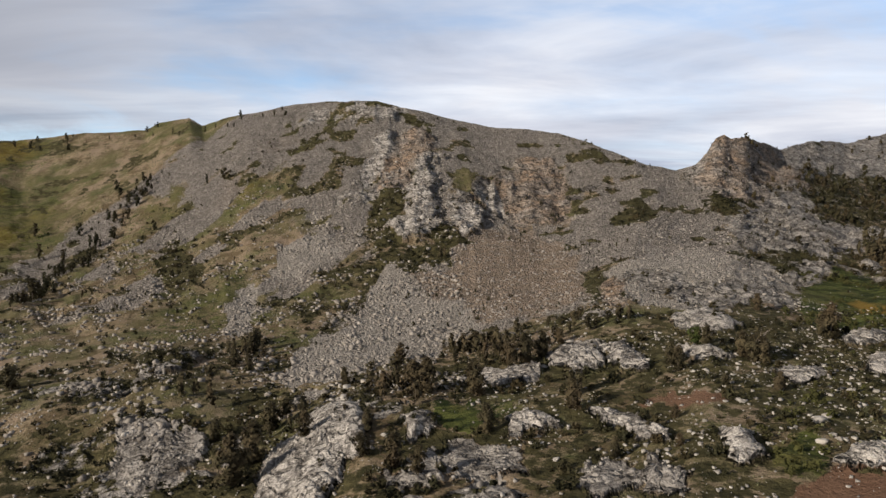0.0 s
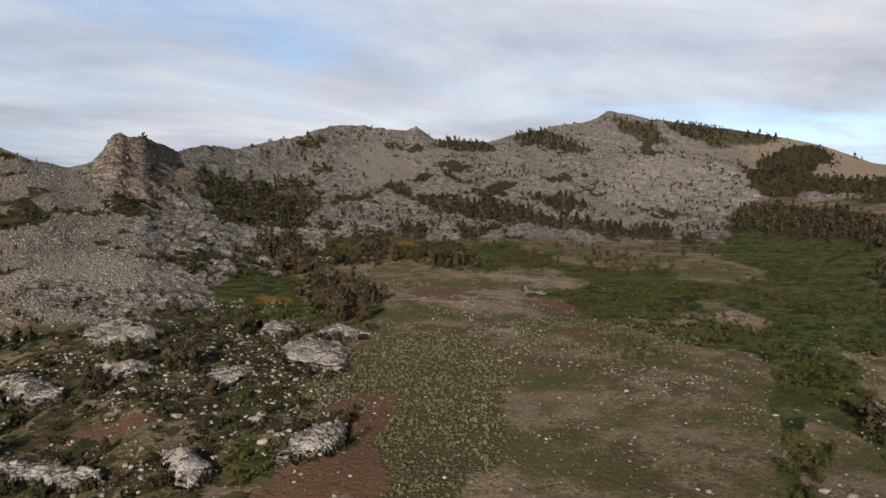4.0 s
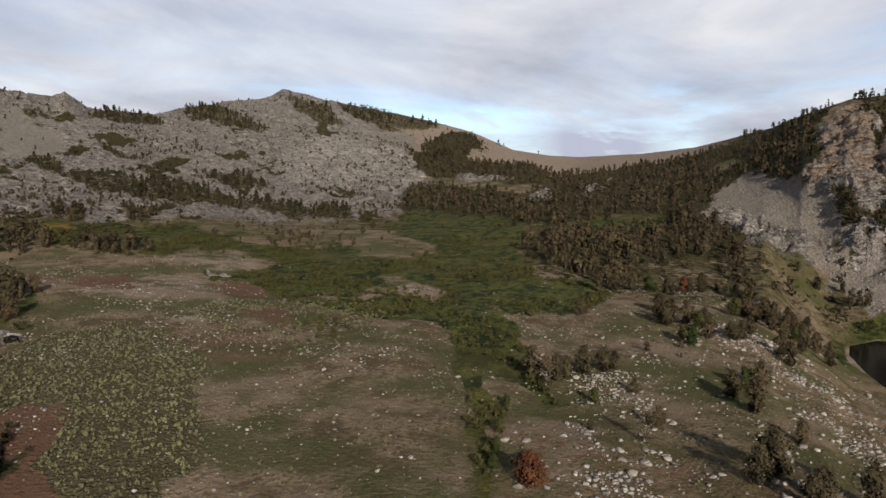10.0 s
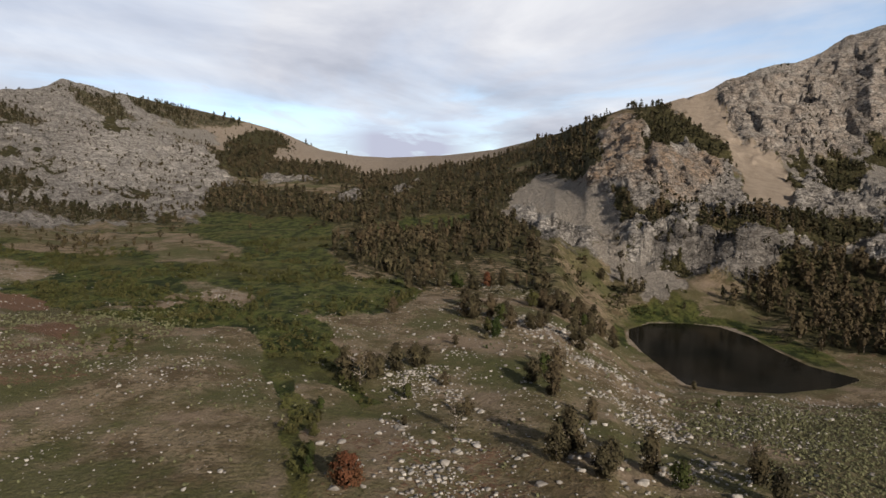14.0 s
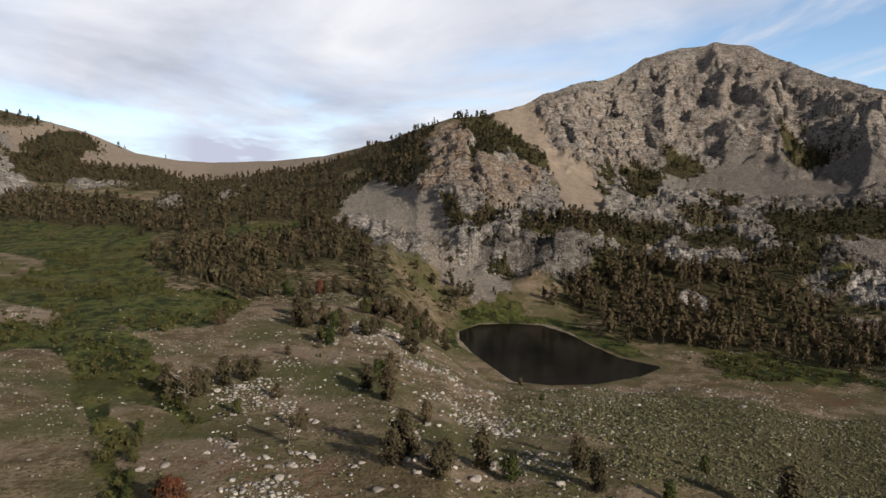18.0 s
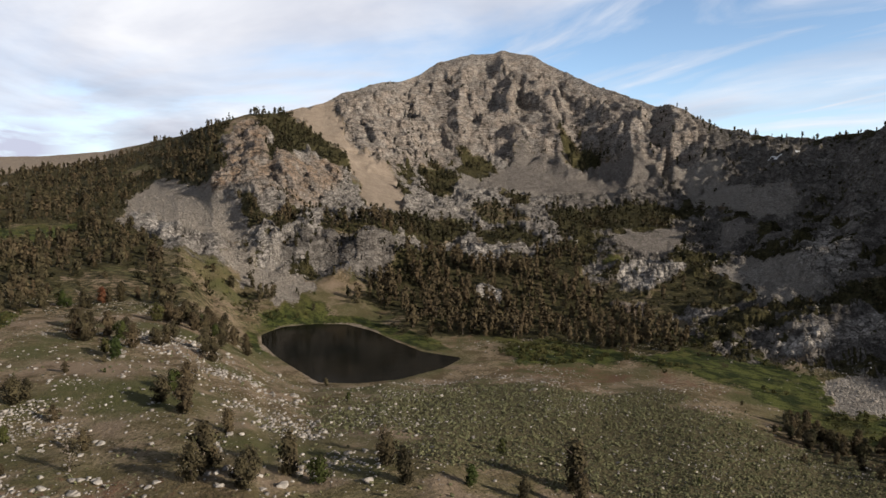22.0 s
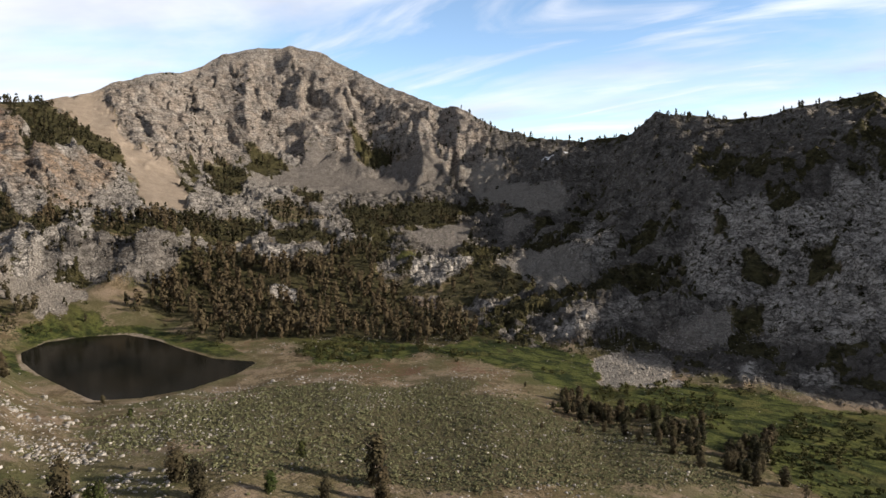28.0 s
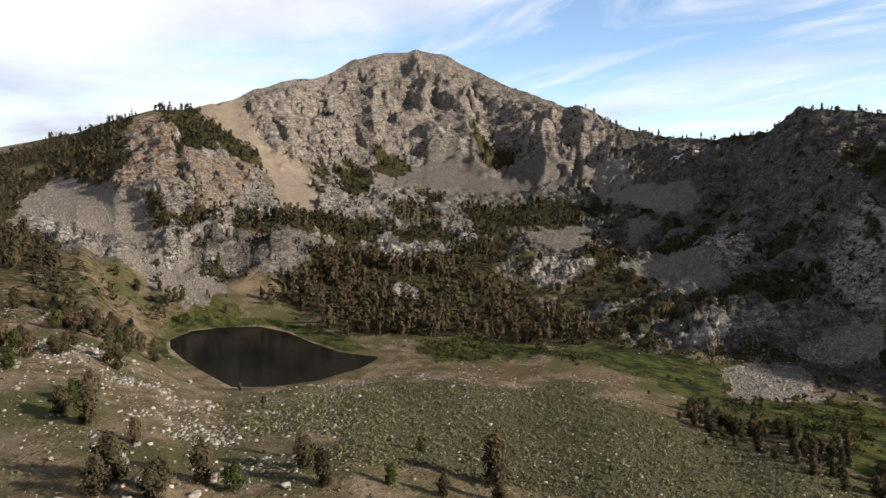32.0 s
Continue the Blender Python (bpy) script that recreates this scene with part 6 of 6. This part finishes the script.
def on_turf(x, y, a, r):
    c = cover_near(x, y)
    return (1 - c[2]) * smooth(2, 6, lake_distance(x, y)) * (0.16 + 0.84 * smooth(0.05, 0.4, fbm(x, y, 12, 4, 430, 0.6)))


def on_scree(x, y, a, r):
    c = cover_near(x, y)
    return c[1] * 0.9 + 0.1 * c[0]


def lone_boulder(k, x, y, z, half, label="pale granite boulder half sunk in dry turf"):
    ob = tagged(new("boulder", BOULDER_MESHES[k % 6]), label, "boulder", "boulders on the meadow")
    ob.matrix_world = pose(x, y, z + 0.12 * half, 0, 0, (x * 53 + y * 17) % 360) @ Matrix.Scale(half, 4)


BOULDER_MESHES = [mesh_of("boulder", *b, STONE) for b in BOULDERS]
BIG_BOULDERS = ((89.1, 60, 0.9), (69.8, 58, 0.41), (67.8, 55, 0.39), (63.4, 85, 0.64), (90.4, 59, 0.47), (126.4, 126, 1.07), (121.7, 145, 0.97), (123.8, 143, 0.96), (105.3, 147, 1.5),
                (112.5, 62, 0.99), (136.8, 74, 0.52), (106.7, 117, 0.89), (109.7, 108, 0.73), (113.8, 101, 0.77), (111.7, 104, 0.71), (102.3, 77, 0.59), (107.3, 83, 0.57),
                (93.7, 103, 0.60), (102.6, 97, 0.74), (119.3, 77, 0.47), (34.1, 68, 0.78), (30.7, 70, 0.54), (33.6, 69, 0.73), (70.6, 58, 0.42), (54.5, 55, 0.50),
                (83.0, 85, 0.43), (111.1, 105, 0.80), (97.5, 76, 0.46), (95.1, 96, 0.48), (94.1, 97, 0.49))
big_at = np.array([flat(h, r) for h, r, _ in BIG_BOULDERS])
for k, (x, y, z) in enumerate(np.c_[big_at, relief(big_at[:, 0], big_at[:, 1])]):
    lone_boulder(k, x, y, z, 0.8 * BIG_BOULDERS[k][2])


def strew_boulders(seed, n, az0, az1, r0, r1, lo, hi, keep=None):
    x, y, z, rng = strew(seed, n, az0, az1, r0, r1, keep)
    for i in range(len(x)):
        lone_boulder(i, x[i], y[i], z[i], lo + (hi - lo) * rng.random() ** 2)


strew_boulders(41, 90, 92, 112, 55, 140, 0.35, 0.9, clumps(12, 0.1, 450, off_lake))
strew_boulders(42, 50, 78, 96, 52, 120, 0.3, 0.7, clumps(12, 0.1, 455))
strew_boulders(43, 60, -30, 36, 58, 120, 0.4, 1.2, clumps(12, 0.0, 460))
strew_boulders(44, 30, 112, 135, 60, 145, 0.3, 0.6, off_lake)

# low growth
TUFT = [tufts(np.random.default_rng(600 + k), lumps(np.random.default_rng(610 + k), 4, 0.9, 0.45, 0.15, 0.4), 5, 0.14, 0.27, True) for k in range(4)]
DWARF = [tufts(np.random.default_rng(620 + k), lumps(np.random.default_rng(630 + k), 9, 0.9, 0.5, 0.1, 0.3), 6, 0.12, 0.17) for k in range(4)]


def growth(name, label, seed, n, az0, az1, r0, r1, lo, hi, bases, leaf, keep=None):
    x, y, z, rng = strew(seed, n, az0, az1, r0, r1, keep)
    size = lo + (hi - lo) * rng.random(len(x)) ** 1.6
    rows = np.stack([x, y, z - 0.05, rng.random(len(x)) * 6.28, size * 1.15, size], -1)
    kind = rng.integers(0, len(bases), len(x))
    v, f = gather([repeated(*bases[k], rows[kind == k]) for k in range(len(bases)) if (kind == k).any()])
    tagged(new(name, mesh_of(name, v, f, leaf)), label, "shrubs", kind="stuff")


growth("sagebrush", "low pale green sagebrush covering the meadow", 51, 13000, 28, 160, 48, 135, 0.2, 0.5, TUFT, SAGE, lambda x, y, a, r: (cover_near(x, y)[5] * off_lake(x, y, a, r) + 0.03) * (1 - smooth(0.3, 0.6, cover_near(x, y)[4])))
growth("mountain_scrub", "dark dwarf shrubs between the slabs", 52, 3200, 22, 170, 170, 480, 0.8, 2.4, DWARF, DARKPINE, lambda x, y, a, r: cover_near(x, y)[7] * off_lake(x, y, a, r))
growth("hill_scrub", "dark low shrubs on the scree hill and its foot", 53, 3200, -36, 42, 55, 320, 0.4, 1.5, DWARF, DARKPINE, lambda x, y, a, r: cover_near(x, y)[7] + 0.08 * (1 - cover_near(x, y)[1]))
growth("willow_scrub", "low green willows in wet meadows", 54, 3600, 28, 169, 55, 260, 0.4, 1.3, DWARF, SHRUB, lambda x, y, a, r: cover_near(x, y)[2] * smooth(-0.1, 0.2, fbm(x, y, 11, 3, 470)) * off_lake(x, y, a, r))

rubble("meadow_stones", "scattered pale granite stones in dry turf", 31, 16000, 20, 165, 48, 190, 0.06, 0.24, on_turf, 4.0)
rubble("hillfoot_stones", "pale granite stones strewn over turf and slabs", 32, 5500, -36, 40, 50, 150, 0.07, 0.36, lambda x, y, a, r: 0.12 + 0.88 * smooth(0.05, 0.35, fbm(x, y, 10, 4, 440, 0.6)))
rubble("moraine_stones", "band of pale granite stones on the bank above the lake", 35, 1500, 90, 118, 50, 145, 0.08, 0.38, lambda x, y, a, r: (smooth(5.5, 0.4, np.abs(a - 97 - (130 - r) * 0.2)) + 0.05) * smooth(-0.2, 0.3, fbm(x, y, 8, 4, 476, 0.6)))
rubble("creek_stones", "pale granite stones fanned out beside the creek", 36, 900, 80, 96, 50, 110, 0.08, 0.32, lambda x, y, a, r: (smooth(5.5, 0.4, np.abs(a - 88.5 + (r - 60) * 0.03)) + 0.04) * smooth(-0.1, 0.35, fbm(x, y, 7, 4, 475, 0.6)))
rubble("slope_stones", "grey stones scattered over the grassy hillside", 37, 6000, -36, 2, 95, 280, 0.15, 0.8, lambda x, y, a, r: 0.15 + 0.85 * smooth(0.0, 0.35, fbm(x, y, 11, 4, 478, 0.6)), 3.5, TALUS)
rubble("hill_scree", "loose grey scree blocks on the hillside", 33, 17000, -34, 28, 110, 330, 0.12, 0.5, on_scree, 4.0, TALUS)
rubble("cirque_scree", "loose grey blocks below the cliffs", 34, 9000, 94, 168, 150, 420, 0.14, 0.55, on_scree, 4.0, TALUS)


# ---- last snow in the shaded cirque ----
def snow_patch(h, r, long, wide, turn):
    """A thin drift that follows the slope."""
    cx, cy = flat(h, r)
    rng = np.random.default_rng(int(h * 10))
    t = np.arange(14) * 2 * np.pi / 14
    k = 0.75 + 0.4 * rng.random(14)
    u, v = long * np.cos(t) * k, wide * np.sin(t) * k
    x, y = cx + u * math.cos(turn) - v * math.sin(turn), cy + u * math.sin(turn) + v * math.cos(turn)
    x, y = np.append(x, cx), np.append(y, cy)
    top = np.c_[x, y, relief(x, y) + np.append(np.full(14, 0.15), 0.6)]
    i = np.arange(14)
    ob = new("snow_patch", mesh_of("snow_patch", top, np.stack([np.full(14, 14), i, (i + 1) % 14], -1), SNOW, True))
    tagged(ob, "small drift of old white snow on scree", "snow", "snow drifts")


for drift in ((144.2, 452, 4.5, 1.4, 0.3), (142.4, 455, 2.2, 0.8, 0.1), (145.6, 446, 1.6, 0.8, 0.6)):
    snow_patch(*drift)
